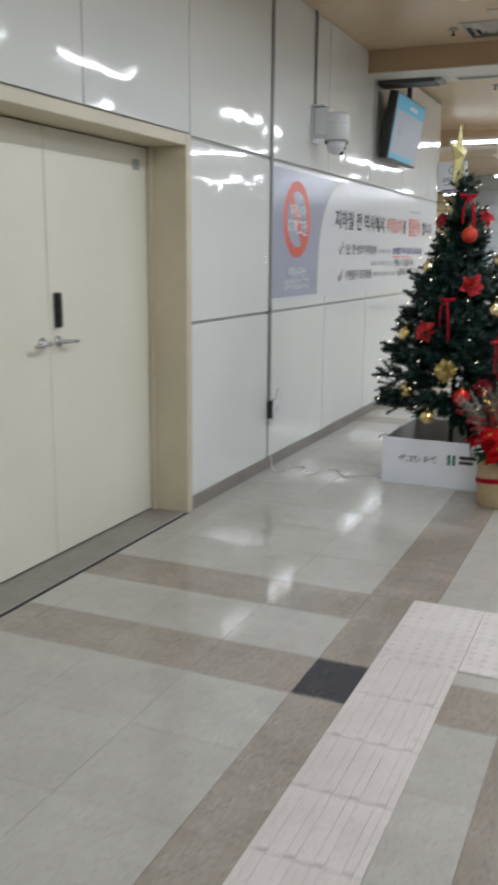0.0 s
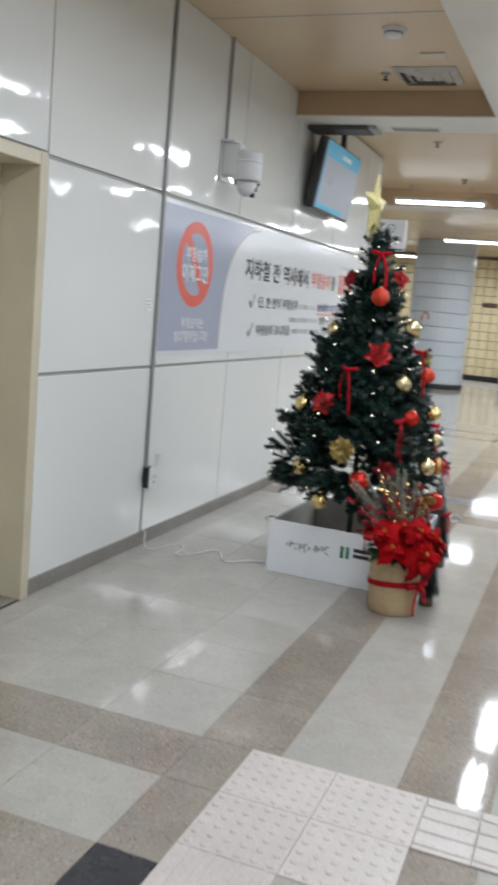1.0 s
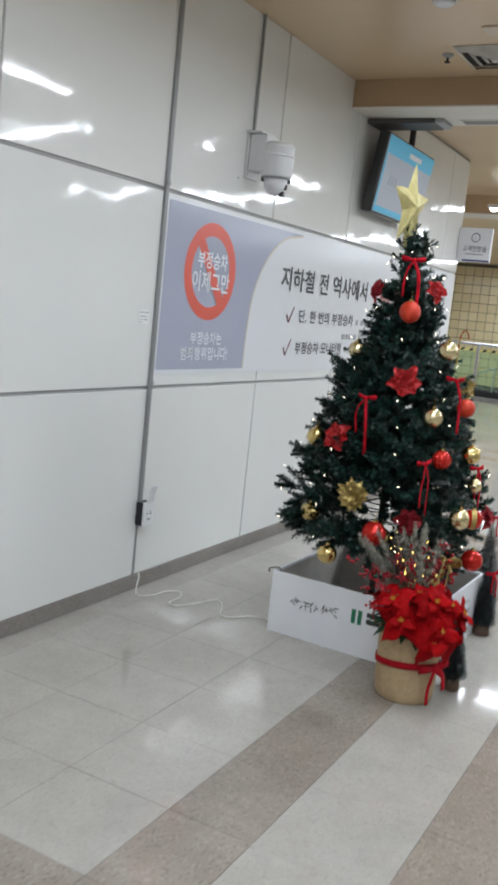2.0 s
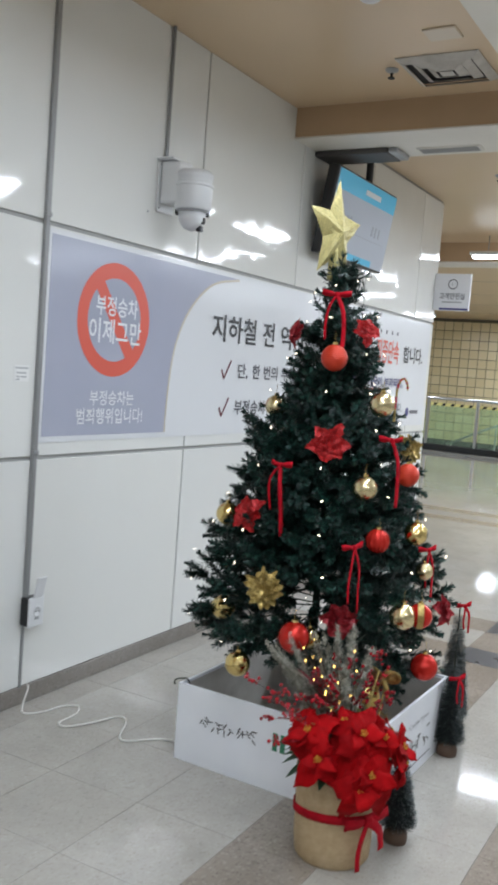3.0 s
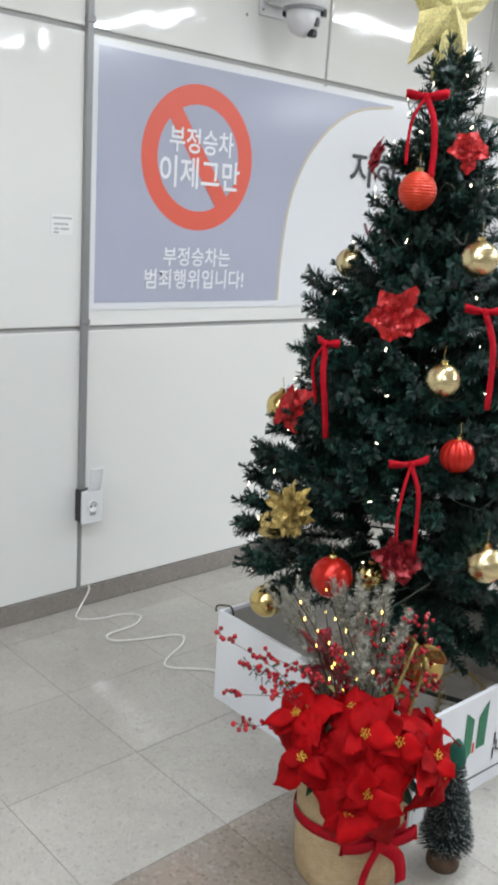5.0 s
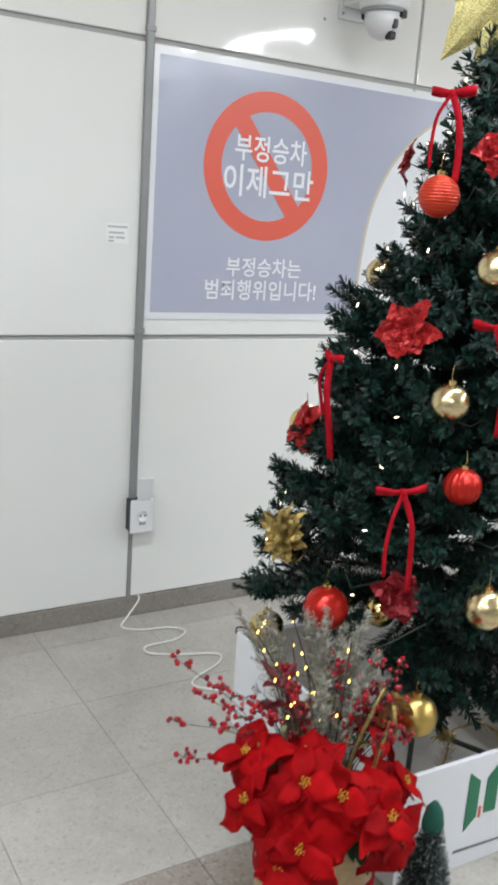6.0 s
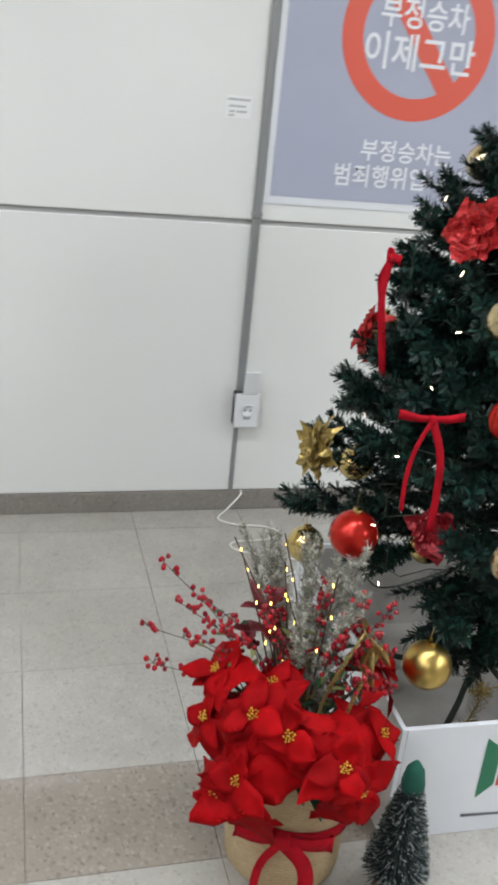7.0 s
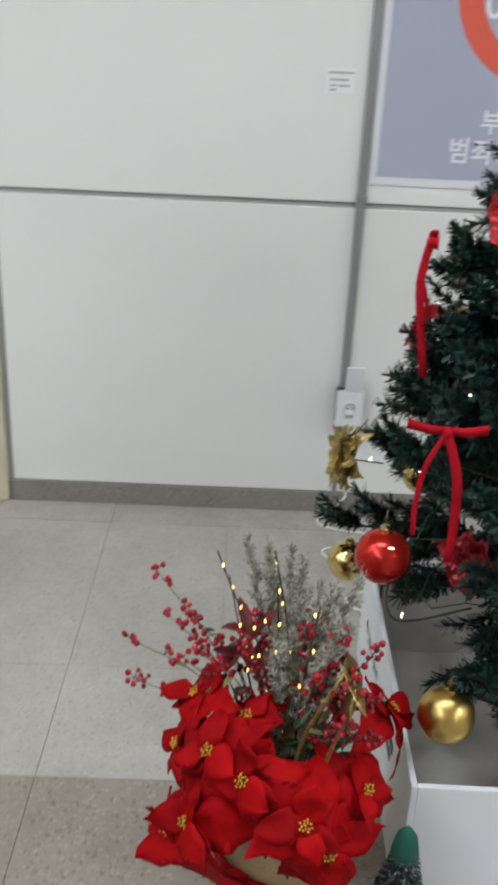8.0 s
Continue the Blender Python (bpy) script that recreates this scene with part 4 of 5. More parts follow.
def needle_quads(points, step, length, width, r, tip=True, ring=3):
    """Flat needles set round a twig along points."""
    quads = []
    pts = [Vector(p) for p in points]
    ang = r.uniform(0, 6)
    for a, b in zip(pts, pts[1:]):
        d = b - a
        n = max(1, int(d.length / step))
        d.normalize()
        u = d.orthogonal().normalized()
        v = d.cross(u)
        for k in range(n):
            p = a + (b - a) * (k / n)
            for j in range(ring):
                ang += 2.2 + r.uniform(-0.4, 0.4)
                o = u * math.cos(ang) + v * math.sin(ang)
                w = (d * r.uniform(0.1, 0.85) + o).normalized() * length * r.uniform(0.7, 1.15)
                s = w.cross(o + d * 0.3)
                s = (s.normalized() if s.length > 1e-6 else v) * width / 2
                quads.append((p - s, p + s, p + w + s * 0.8, p + w - s * 0.8))
    if tip:
        d = (pts[-1] - pts[-2]).normalized()
        for k in range(12):
            w = (d + Vector((r.uniform(-1, 1), r.uniform(-1, 1), r.uniform(-1, 1))) * 0.5).normalized() * length
            s = w.orthogonal().normalized() * width / 2
            quads.append((pts[-1] - s, pts[-1] + s, pts[-1] + w + s * 0.5, pts[-1] + w - s * 0.5))
    return quads


def branch_mesh(length, seed):
    """One artificial branch along +x: a wire stem with side twigs, all set with needles."""
    r = random.Random(seed)
    stem = [Vector((length * t, 0.012 * math.sin(3 * t + seed), 0.035 * length / 0.5 * (t * t - 0.35 * t))) for t in (0, 0.25, 0.5, 0.75, 0.9)]
    quads = needle_quads(stem[1:], 0.006, 0.030, 0.0042, r)
    side, t = 1, 0.26 if length > 0.2 else 0.1
    gap = 0.112 / length
    while t < 0.93:
        base = stem[0].lerp(stem[-1], t)
        base.z = 0.035 * length / 0.5 * (t * t - 0.35 * t)
        tl = min(r.uniform(0.095, 0.175) * (1.0 if t < 0.8 else 0.8), length * 0.42)
        for s in ((1, -1) if r.random() < 0.75 else (side,)):
            a = s * radians(r.uniform(24, 56))
            e = radians(r.uniform(-26, 44))
            d = Vector((math.cos(a) * math.cos(e), math.sin(a) * math.cos(e), math.sin(e)))
            mid = base + d * tl * 0.5
            end = base + d * tl + Vector((tl * 0.16, 0, r.uniform(-0.006, 0.02)))
            quads += needle_quads([base, mid, end], 0.0038, 0.0265, 0.0052, r, True, 5)
        side = -side
        t += gap * r.uniform(0.8, 1.25)
    end0 = stem[-1].copy()
    for a0, e0 in ((26, 14), (-28, 6), (4, 34)):
        if length > 0.2:
            d = Vector((math.cos(radians(a0)), math.sin(radians(a0)), math.sin(radians(e0)))).normalized()
            back = end0 - Vector((0.045, 0, 0))
            quads += needle_quads([back, back + d * 0.04, back + d * r.uniform(0.065, 0.095)], 0.0038, 0.0265, 0.0052, r, True, 5)
    me = strips("branch", quads, needle_green)
    bm = bmesh.new()
    bm.from_mesh(me)
    tube(stem, 0.0032, 5, bm, 0.6)
    bm.faces.ensure_lookup_table()
    n_quads = len(quads)
    for k, f_ in enumerate(bm.faces):
        f_.material_index = 0 if k < n_quads else 1
    bm.to_mesh(me)
    bm.free()
    me.materials.append(twig_dark)
    return me


tree = thing("christmas_tree", (TX, TY, 0.02), "artificial dark green Christmas tree standing in a white box", "Christmas tree")
trunk = part("trunk", lathe([(0.017, 0.05), (0.016, 0.6), (0.013, 1.2), (0.008, 1.93)], 12), twig_dark, tree, "dark green metal pole", True)
for k in range(4):
    a = radians(45 + 90 * k)
    part("stand_foot", tube([(0.015 * math.cos(a), 0.015 * math.sin(a), 0.12), (0.12 * math.cos(a), 0.12 * math.sin(a), 0.04), (0.27 * math.cos(a), 0.27 * math.sin(a), 0.008)], 0.008, 6), twig_dark, trunk)
branches = {}
tr = random.Random(5)
z = 0.50
while z < 1.95:
    L = reach(z)
    count = int(5.5 + 14.8 * L) if z < 1.3 else int(8.5 + 9 * L)
    if z <= 0.74:
        count = max(6, int(5.5 + 9.5 * L))
    phase = tr.uniform(0, 2)
    for k in range(count):
        a = 2 * math.pi * (k + tr.uniform(-0.22, 0.22)) / count + phase
        turn_ = math.degrees(a) % 360
        if (z < 0.72 and 65 < turn_ < 165) or (0.56 < z < 0.79 and 250 < turn_ < 306):
            continue
        ln = L * (tr.uniform(0.8, 0.99) if z > 0.74 else tr.uniform(0.84, 1.08))
        if 0.7 < z < 1.4:
            ln *= 1 + 0.10 * max(0.0, math.cos(a - radians(-88))) ** 4
        if z > 1.3:
            ln *= 0.86
        ln = max(0.09, round(ln / 0.05) * 0.05)
        key = (round(ln, 2), tr.randrange(3))
        if key not in branches:
            branches[key] = branch_mesh(key[0], 100 * key[1] + int(key[0] * 100))
        lift = -4 if z < 0.62 else (4 + 26 * max(0, (z - 0.9)) / 1.05)
        lift += tr.uniform(-7, 7)
        if z < 0.6:
            lift -= tr.uniform(2, 16)
        shared_ob = new("branch", branches[key])
        shared_ob.parent = tree
        shared_ob.matrix_basis = pose(0, 0, z - 0.02 + tr.uniform(-0.015, 0.015) - math.sin(radians(lift)) * ln * 0.55, tr.uniform(-30, 30), -lift, math.degrees(a))
    z += 0.078 if z < 1.2 else 0.064
for a, ln, zz, lift in ((-110, 0.53, 0.53, -2), (-97, 0.61, 0.54, 1), (-104, 0.46, 0.74, 10), (-86, 0.50, 0.75, 3), (-70, 0.46, 0.85, 6), (-92, 0.46, 0.88, 8), (-80, 0.44, 0.97, 8), (-97, 0.40, 1.09, 10), (-60, 0.36, 0.53, -26), (-48, 0.40, 0.50, -24), (-38, 0.36, 0.45, -26), (-28, 0.40, 0.47, -19), (-8, 0.42, 0.46, -17), (12, 0.40, 0.46, -22), (30, 0.44, 0.47, -18), (52, 0.40, 0.46, -20)):
    key = (ln, 1)
    if key not in branches:
        branches[key] = branch_mesh(ln, 177 + int(ln * 100))
    shared_ob = new("branch", branches[key])
    shared_ob.parent = tree
    shared_ob.matrix_basis = pose(0, 0, zz - 0.02, 10, -lift, a)
for k in range(5):
    key = (0.1, k % 3)
    if key not in branches:
        branches[key] = branch_mesh(0.1, 100 * key[1] + 10)
    shared_ob = new("branch", branches[key])
    shared_ob.parent = tree
    shared_ob.matrix_basis = pose(0, 0, 1.87 + 0.005 * k, 0, -62 + 8 * (k % 2), 72 * k)

# star on the top
star = thing("tree_star", (TX - 0.045, TY - 0.01, 2.095), "pale gold glitter star on the tree top", "star ornament", "", -3)


def star_mesh(R, r_, depth):
    bm = bmesh.new()
    ring_ = []
    for k in range(10):
        a = math.pi / 2 + math.pi * k / 5
        q = (R if k % 2 == 0 else r_)
        ring_.append(bm.verts.new((0, -q * math.cos(a), q * math.sin(a) * 0.93)))
    f1, f2 = bm.verts.new((depth, 0, 0)), bm.verts.new((-depth, 0, 0))
    for k in range(10):
        bm.faces.new((f1, ring_[k], ring_[(k + 1) % 10]))
        bm.faces.new((f2, ring_[(k + 1) % 10], ring_[k]))
    bmesh.ops.subdivide_edges(bm, edges=bm.edges[:], cuts=3, use_grid_fill=True)
    r2 = random.Random(2)
    for v in bm.verts:
        v.co += Vector((r2.uniform(-1, 1), r2.uniform(-1, 1), r2.uniform(-1, 1))) * 0.0025
    return bm


part("star_body", star_mesh(0.222, 0.104, 0.036), star_gold, star)
part("socket", lathe([(0.02, -0.19), (0.018, -0.08), (0.012, -0.03)], 12), star_gold, star)


# ---- baubles ----
def bauble(x, y, z, r, material, label, style="plain", cap=gold_shiny):
    t = thing("bauble", (x, y, z), label, "bauble", "baubles on the tree", rng.uniform(0, 360))
    n = 36 if style == "plain" else 72
    prof = []
    steps = 110 if style == "ribbed" else 24
    for k in range(1, steps):
        a = -math.pi / 2 + math.pi * k / steps
        q = r
        if style == "ribbed":
            q = r * (1 - 0.03 * (0.5 + 0.5 * math.cos(a * 40)))
        prof.append((q * math.cos(a), q * math.sin(a)))
    bm = lathe(prof, n)
    if style == "fluted":
        for v in bm.verts:
            a = math.atan2(v.co.y, v.co.x)
            f_ = 1 - 0.085 * (0.5 + 0.5 * math.cos(14 * a + v.co.z / r * 1.2))
            v.co.x, v.co.y = v.co.x * f_, v.co.y * f_
    if style == "swirl":
        for v in bm.verts:
            a = math.atan2(v.co.y, v.co.x)
            f_ = 1 - 0.06 * (0.5 + 0.5 * math.cos(6 * a + v.co.z / r * 5))
            v.co.x, v.co.y = v.co.x * f_, v.co.y * f_
    part("globe", bm, material, t, "", True)
    cp = part("cap", lathe([(r * 0.2, r * 0.95), (r * 0.21, r * 1.16), (r * 0.1, r * 1.2)], 14), cap, t)
    part("loop", tube([(0, 0, r * 1.18), (0.004, 0, r * 1.35), (0, 0, r * 1.5 + 0.02)], 0.0009, 5), cap, cp)
    if style == "ribbon":
        bm = bmesh.new()
        pts = [(0, r * 1.02 * math.cos(a), r * 1.02 * math.sin(a)) for a in np.linspace(0, 2 * math.pi, 25)]
        band(pts, [r * 0.5] * 25, 0.001, lambda i: pts[i], bm)
        part("gold_ribbon", bm, gold_glitter, t, "ribbed gold ribbon")
    return t


GP, RS = "shiny pale gold bauble hanging on the tree", "shiny red bauble hanging on the tree"
bauble(-1.006, 5.76, 1.598, 0.050, orange_red, "orange-red textured bauble below the top bow", "ribbed")
bauble(-0.812, 5.69, 1.139, 0.045, gold_pale, GP)
bauble(-0.750, 5.70, 0.957, 0.044, red_shiny, "ribbed red bauble hanging on the tree", "fluted")
bauble(-0.953, 5.50, 0.606, 0.056, red_shiny, "large shiny red bauble on a low branch")
bauble(-1.366, 5.68, 0.968, 0.045, gold_shiny, "gold bauble beside a red flower pick")
bauble(-0.711, 5.845, 1.190, 0.043, orange_red, "orange-red bauble under a gold flower pick", "ribbed")
bauble(-0.632, 5.70, 0.706, 0.048, gold_pale, GP)
bauble(-0.585, 5.745, 0.708, 0.045, red_shiny, "red bauble wrapped with ribbed gold ribbon", "ribbon")
bauble(-0.812, 5.785, 1.440, 0.046, gold_pale, "matte pale gold bauble hanging on the tree")
bauble(-1.150, 5.462, 0.475, 0.046, gold_shiny, "mirror gold bauble hanging below the lowest branches")
bauble(-0.650, 5.815, 0.985, 0.043, gold_shiny, "gold bauble with swirled grooves", "swirl")
bauble(-0.595, 5.885, 0.484, 0.051, red_shiny, "smooth red bauble on a low branch")
bauble(-1.335, 5.645, 0.610, 0.047, gold_shiny, "gold bauble half hidden by needles")
bauble(-1.266, 5.82, 1.397, 0.043, gold_pale, GP)
bauble(-0.708, 5.60, 0.425, 0.052, gold_satin, "large satin gold bauble hanging inside the box")
bauble(-0.985, 5.70, 0.55, 0.042, gold_shiny, "gold bauble deep among the low branches")
bauble(-0.64, 5.92, 0.83, 0.034, gold_pale, "small pale gold bauble among needles", "swirl")


# ---- flower picks on the tree ----
def petal(bm, length, width, curl, turn, lift, z=0.0, thick=0.0012, fold=0.18, jag=0.0):
    """A pointed leaf with a crease; it bends by curl."""
    n, rows = (11 if jag else 8), []
    for i in range(n):
        t = i / (n - 1)
        w = width * 0.5 * max(0.04, 2.2 * ((t * 0.97 + 0.03) ** 0.66) * ((1 - t) ** 0.92)) * (1 + (jag if i % 2 else -jag))
        x, h = length * t, curl * length * t * t + lift * length * t
        c = [(x, -w, h + fold * w), (x, 0, h), (x, w, h + fold * w)]
        rows.append([Vector((p[0] * math.cos(turn) - p[1] * math.sin(turn), p[0] * math.sin(turn) + p[1] * math.cos(turn), p[2] + z)) for p in c])
    top = [[bm.verts.new(p) for p in q] for q in rows]
    low = [[bm.verts.new(p - Vector((0, 0, thick))) for p in q] for q in rows]
    for a, b in zip(range(n - 1), range(1, n)):
        for j in range(2):
            bm.faces.new((top[a][j], top[b][j], top[b][j + 1], top[a][j + 1]))
            bm.faces.new((low[a][j + 1], low[b][j + 1], low[b][j], low[a][j]))
        bm.faces.new((top[a][0], low[a][0], low[b][0], top[b][0]))
        bm.faces.new((top[b][2], low[b][2], low[a][2], top[a][2]))
    return bm


def facing(place, normal, spin=0.0):
    q = Vector(normal).to_track_quat("Z", "Y").to_matrix().to_4x4()
    return Matrix.Translation(place) @ q @ pose(0, 0, 0, 0, 0, spin)


def pick(place, normal, size, material, label, petals=6, heart=None):
    t = new("flower_pick")
    t.matrix_basis = facing(place, normal, rng.uniform(0, 60))
    tagged(t, label, "flower pick", "flower picks on the tree")
    rings = ((size * 1.04, 0.0, petals), (size * 0.66, 0.5, petals - 1), (size * 0.38, 0.2, 4))
    if material is gold_glitter:
        rings = ((size, 0.0, petals), (size * 0.86, 0.5, petals), (size * 0.62, 0.2, petals - 3), (size * 0.36, 0.4, 5))
    for ring_, (ln, k0, m) in enumerate(rings):
        for k in range(m):
            bm = petal(bmesh.new(), ln * rng.uniform(0.85, 1.08), ln * rng.uniform(0.84, 1.08) * (0.72 if material is gold_glitter else 1.0), rng.uniform(-0.5, 0.15), 2 * math.pi * (k + k0 + rng.uniform(-0.2, 0.2)) / m, 0.12 + 0.26 * ring_ + rng.uniform(-0.14, 0.14), 0.003 + 0.004 * ring_, 0.0008, 0.45, 0.10)
            for v in bm.verts:
                v.co += noise.noise_vector(v.co * 60 + Vector((k, ring_ * 7, 0))) * 0.008
            part("petal", bm, material, t)
    hb = bmesh.new()
    for k in range(9):
        a = 2.4 * k
        q = 0.010 * math.sqrt(k / 9)
        bmesh.ops.create_icosphere(hb, subdivisions=1, radius=0.0042, matrix=Matrix.Translation((q * math.cos(a), q * math.sin(a), 0.018)))
    part("heart", hb, heart or material, t)
    part("stem", tube([(0, 0, 0.005), (0, 0, -0.07)], 0.0016, 5), twig_dark, t)
    return t


pick((-0.958, 5.67, 1.283), (0.45, -0.85, 0.1), 0.080, red_glitter, "red glitter poinsettia pick on the tree", 6)
pick((-1.045, 5.43, 0.772), (0.1, -1, 0.15), 0.078, gold_glitter, "gold glitter poinsettia pick on a low branch", 10)
pick((-0.850, 5.645, 0.655), (0.6, -0.8, 0.15), 0.072, wine_glitter, "dark red glitter poinsettia pick below a bow", 6)
pick((-1.22, 5.582, 1.0), (-0.2, -0.9, 0.3), 0.070, red_glitter, "red glitter flower pick beside a gold bauble", 6)
pick((-0.773, 6.0, 1.272), (0.9, -0.35, 0.2), 0.068, gold_glitter, "gold glitter poinsettia pick on the tree", 10)
pick((-0.925, 5.845, 1.705), (0.75, -0.6, 0.3), 0.058, red_glitter, "red glitter leaf pick near the top", 5)
pick((-1.195, 5.82, 1.682), (-0.5, -0.8, 0.3), 0.058, wine_glitter, "dark red glitter leaf pick near the top", 5)
pick((-0.60, 6.07, 0.66), (0.9, -0.2, 0.3), 0.065, wine_glitter, "dark red glitter flower pick on a side branch", 5)


# ---- velvet bows ----
def velvet_bow(place, normal, size, tails, label, name="ribbon_bow", group="ribbon bows on the tree", w=0.0175, sink=-0.018, face=(0, -1, 0.1)):
    t = new(name)
    f_ = Vector(normal)
    f_.z = 0
    f_.normalize()
    side = Vector((0, 0, 1)).cross(f_)
    t.matrix_basis = Matrix.Translation(place) @ Matrix((side, Vector((0, 0, 1)).cross(side), Vector((0, 0, 1)))).transposed().to_4x4()
    # local: x to the side, y backwards, z up
    tagged(t, label, "ribbon bow", group)
    for s in (-1, 1):
        pts = smooth_line([(0, 0, 0), (s * size * 0.5, -0.010, 0.004), (s * size, -0.002, 0.008), (s * size * 1.02, 0.006, 0.004), (s * size * 0.5, 0.008, -0.002), (0, 0.006, 0)], 5)
        up = Vector((0, 0, 1))

        def n_of(i, pts=pts):
            d = (pts[min(i + 1, len(pts) - 1)] - pts[max(0, i - 1)]).normalized()
            return d.cross(up) if abs(d.z) < 0.98 else Vector((0, 1, 0))
        part("loop", band(pts, [w * (0.55 + 0.45 * math.sin(math.pi * i / (len(pts) - 1))) for i in range(len(pts))], 0.002, n_of), velvet_red, t, "", True)
    for s, (dx, ln) in zip((-1, 1), tails):
        pts = smooth_line([(0, -0.006, 0), (dx * 0.6 + 0.006 * s, -0.016, -ln * 0.3), (dx * 0.85 + 0.006 * s, 0.4 * sink - 0.008, -ln * 0.65), (dx, sink, -ln)], 5)
        part("tail", band(pts, [w * (0.5 if s < 0 else 0.92)] * len(pts), 0.002, lambda i: (face[0] + 0.2 * s, face[1], face[2])), velvet_red, t, "", True)
    part("knot", box_mesh((-w * 0.42, -0.014, -w * 0.5), (w * 0.42, 0.006, w * 0.5), 0.006, 2), velvet_red, t)
    return t


BOWL = "red velvet ribbon bow with long tails on the tree"
velvet_bow((-1.03, 5.79, 1.835), (0.45, -0.85, 0), 0.05, ((-0.034, 0.17), (0.034, 0.205)), BOWL)
velvet_bow((-0.778, 5.546, 0.950), (0.99, -0.14, 0), 0.060, ((-0.036, 0.19), (0.03, 0.235)), BOWL)
velvet_bow((-1.082, 5.55, 1.20), (-0.2, -1, 0), 0.042, ((-0.045, 0.17), (0.012, 0.26)), BOWL, sink=0.012, face=(1, -0.45, 0.05))
velvet_bow((-0.745, 5.735, 1.318), (0.8, -0.6, 0), 0.045, ((0.02, 0.07), (0.03, 0.24)), BOWL)
velvet_bow((-0.655, 5.99, 0.90), (0.95, -0.3, 0), 0.05, ((-0.02, 0.14), (0.02, 0.2)), BOWL)

# striped hoop beside the upper gold bauble
hoop = thing("candy_hoop", (-0.785, 5.85, 1.47), "small gold and red striped candy cane ornament", "ornament")
line = smooth_line([(0.0, 0, -0.09), (0, 0.004, 0.02), (0.008, 0.01, 0.06), (0.022, 0.014, 0.07), (0.034, 0.016, 0.05), (0.036, 0.016, 0.03)], 5)
for k in range(0, len(line) - 1, 2):
    part("stripe", tube(line[k:k + 3], 0.0042, 8), red_glitter if (k // 2) % 2 else gold_glitter, hoop)

# ---- fairy lights on the tree ----
fl = thing("fairy_lights", (TX, TY, 0.02), "warm white fairy lights on dark wire in the tree", "fairy lights")
wire, lamps_at = [], []
lr = random.Random(17)
turns, n = 11.0, 620
for k in range(n):
    t = k / (n - 1)
    zz = 0.44 + 1.46 * t
    q = reach(zz) * (0.74 + 0.12 * math.sin(k * 0.9))
    a = 2 * math.pi * turns * t + 0.3
    wire.append((q * math.cos(a), q * math.sin(a), zz - 0.02 + 0.018 * math.sin(k * 1.7)))
    if k % 7 == 2:
        lamps_at.append((Vector(wire[-1]) + Vector((math.cos(a), math.sin(a), 0)) * (0.02 + 0.16 * reach(zz) * lr.random()), a))
part("wire", tube(wire, 0.0016, 4), twig_dark, fl)
bead = mesh_of("bulb", lathe([(0.0007, 0), (0.0013, 0.003), (0.0013, 0.009), (0.0007, 0.012)], 8), lamp_warm)
for p_, a in lamps_at:
    ob = new("bulb", bead)
    ob.parent = fl
    ob.matrix_basis = Matrix.Translation(p_) @ pose(0, 0, 0, lr.uniform(-70, 70), lr.uniform(-70, 70), 0)

# low loop of dark cable between tree and box
tagged(part("light_cable", tube(smooth_line([(-0.97, 5.56, 0.63), (-0.91, 5.51, 0.575), (-0.83, 5.50, 0.556), (-0.78, 5.53, 0.575), (-0.73, 5.62, 0.64)], 6), 0.0023, 6), twig_dark), "dark thin light cable hanging under the branches", "cable")
tagged(part("light_cable", tube(smooth_line([(-1.40, 5.60, 0.05), (-1.42, 5.60, 0.2), (-1.435, 5.60, 0.30), (-1.46, 5.585, 0.312), (-1.485, 5.575, 0.302), (-1.482, 5.572, 0.286)], 6), 0.003, 6), twig_dark), "dark thin cable over the box edge", "cable")

# gold garland inside the box
gg = tagged(new("tinsel_garland"), "loose gold tinsel garland lying in the white box", "tinsel")
gg.matrix_basis = pose(-0.80, 5.75, 0.02)
gl = smooth_line([(0.05, -0.12, 0.02), (0.08, -0.05, 0.16), (0.02, 0.05, 0.25), (-0.06, 0.1, 0.2), (0.0, 0.2, 0.24), (0.06, 0.3, 0.12), (0.02, 0.38, 0.03)], 8)
gr = random.Random(4)
tagged(part("tinsel", strips("tinsel", needle_quads(gl, 0.004, 0.028, 0.002, gr), gold_glitter), None, gg), kind="stuff")
part("core", tube(gl, 0.002, 5), gold_glitter, gg)
gb = tagged(part("gold_ribbon", band(smooth_line([(-0.76, 5.62, 0.03), (-0.73, 5.66, 0.12), (-0.74, 5.74, 0.20), (-0.78, 5.82, 0.16), (-0.77, 5.9, 0.04)], 6), [0.045] * 25, 0.0015, lambda i: (1, 0.3, 0.4)), gold_glitter, None), "wide gold gauze ribbon lying in the box", "ribbon")

# ---- poinsettia pot ----
PX, PY = -0.670, 5.315
pot = thing("flower_pot", (PX, PY, 0), "straw-wrapped round pot with a red velvet ribbon", "flower pot")
wrap = lathe([(0.113, 0.0), (0.122, 0.012), (0.125, 0.06), (0.127, 0.14), (0.13, 0.22), (0.133, 0.285), (0.126, 0.29), (0.122, 0.26)], 48)
for v in wrap.verts:
    q = 1 + 0.012 * noise.noise(v.co * 22) + 0.004 * math.sin(v.co.z * 420)
    v.co.x, v.co.y = v.co.x * q, v.co.y * q
part("straw_wrap", wrap, burlap, pot, "coarse tan straw cloth", True)
part("soil", lathe([(0.118, 0.245), (0.118, 0.25)], 24), soil, pot)
rb = bmesh.new()
pts = [(0.1335 * math.cos(a), 0.1335 * math.sin(a), 0.155 + 0.018 * math.cos(a + 1.0)) for a in np.linspace(0, 2 * math.pi, 41)]
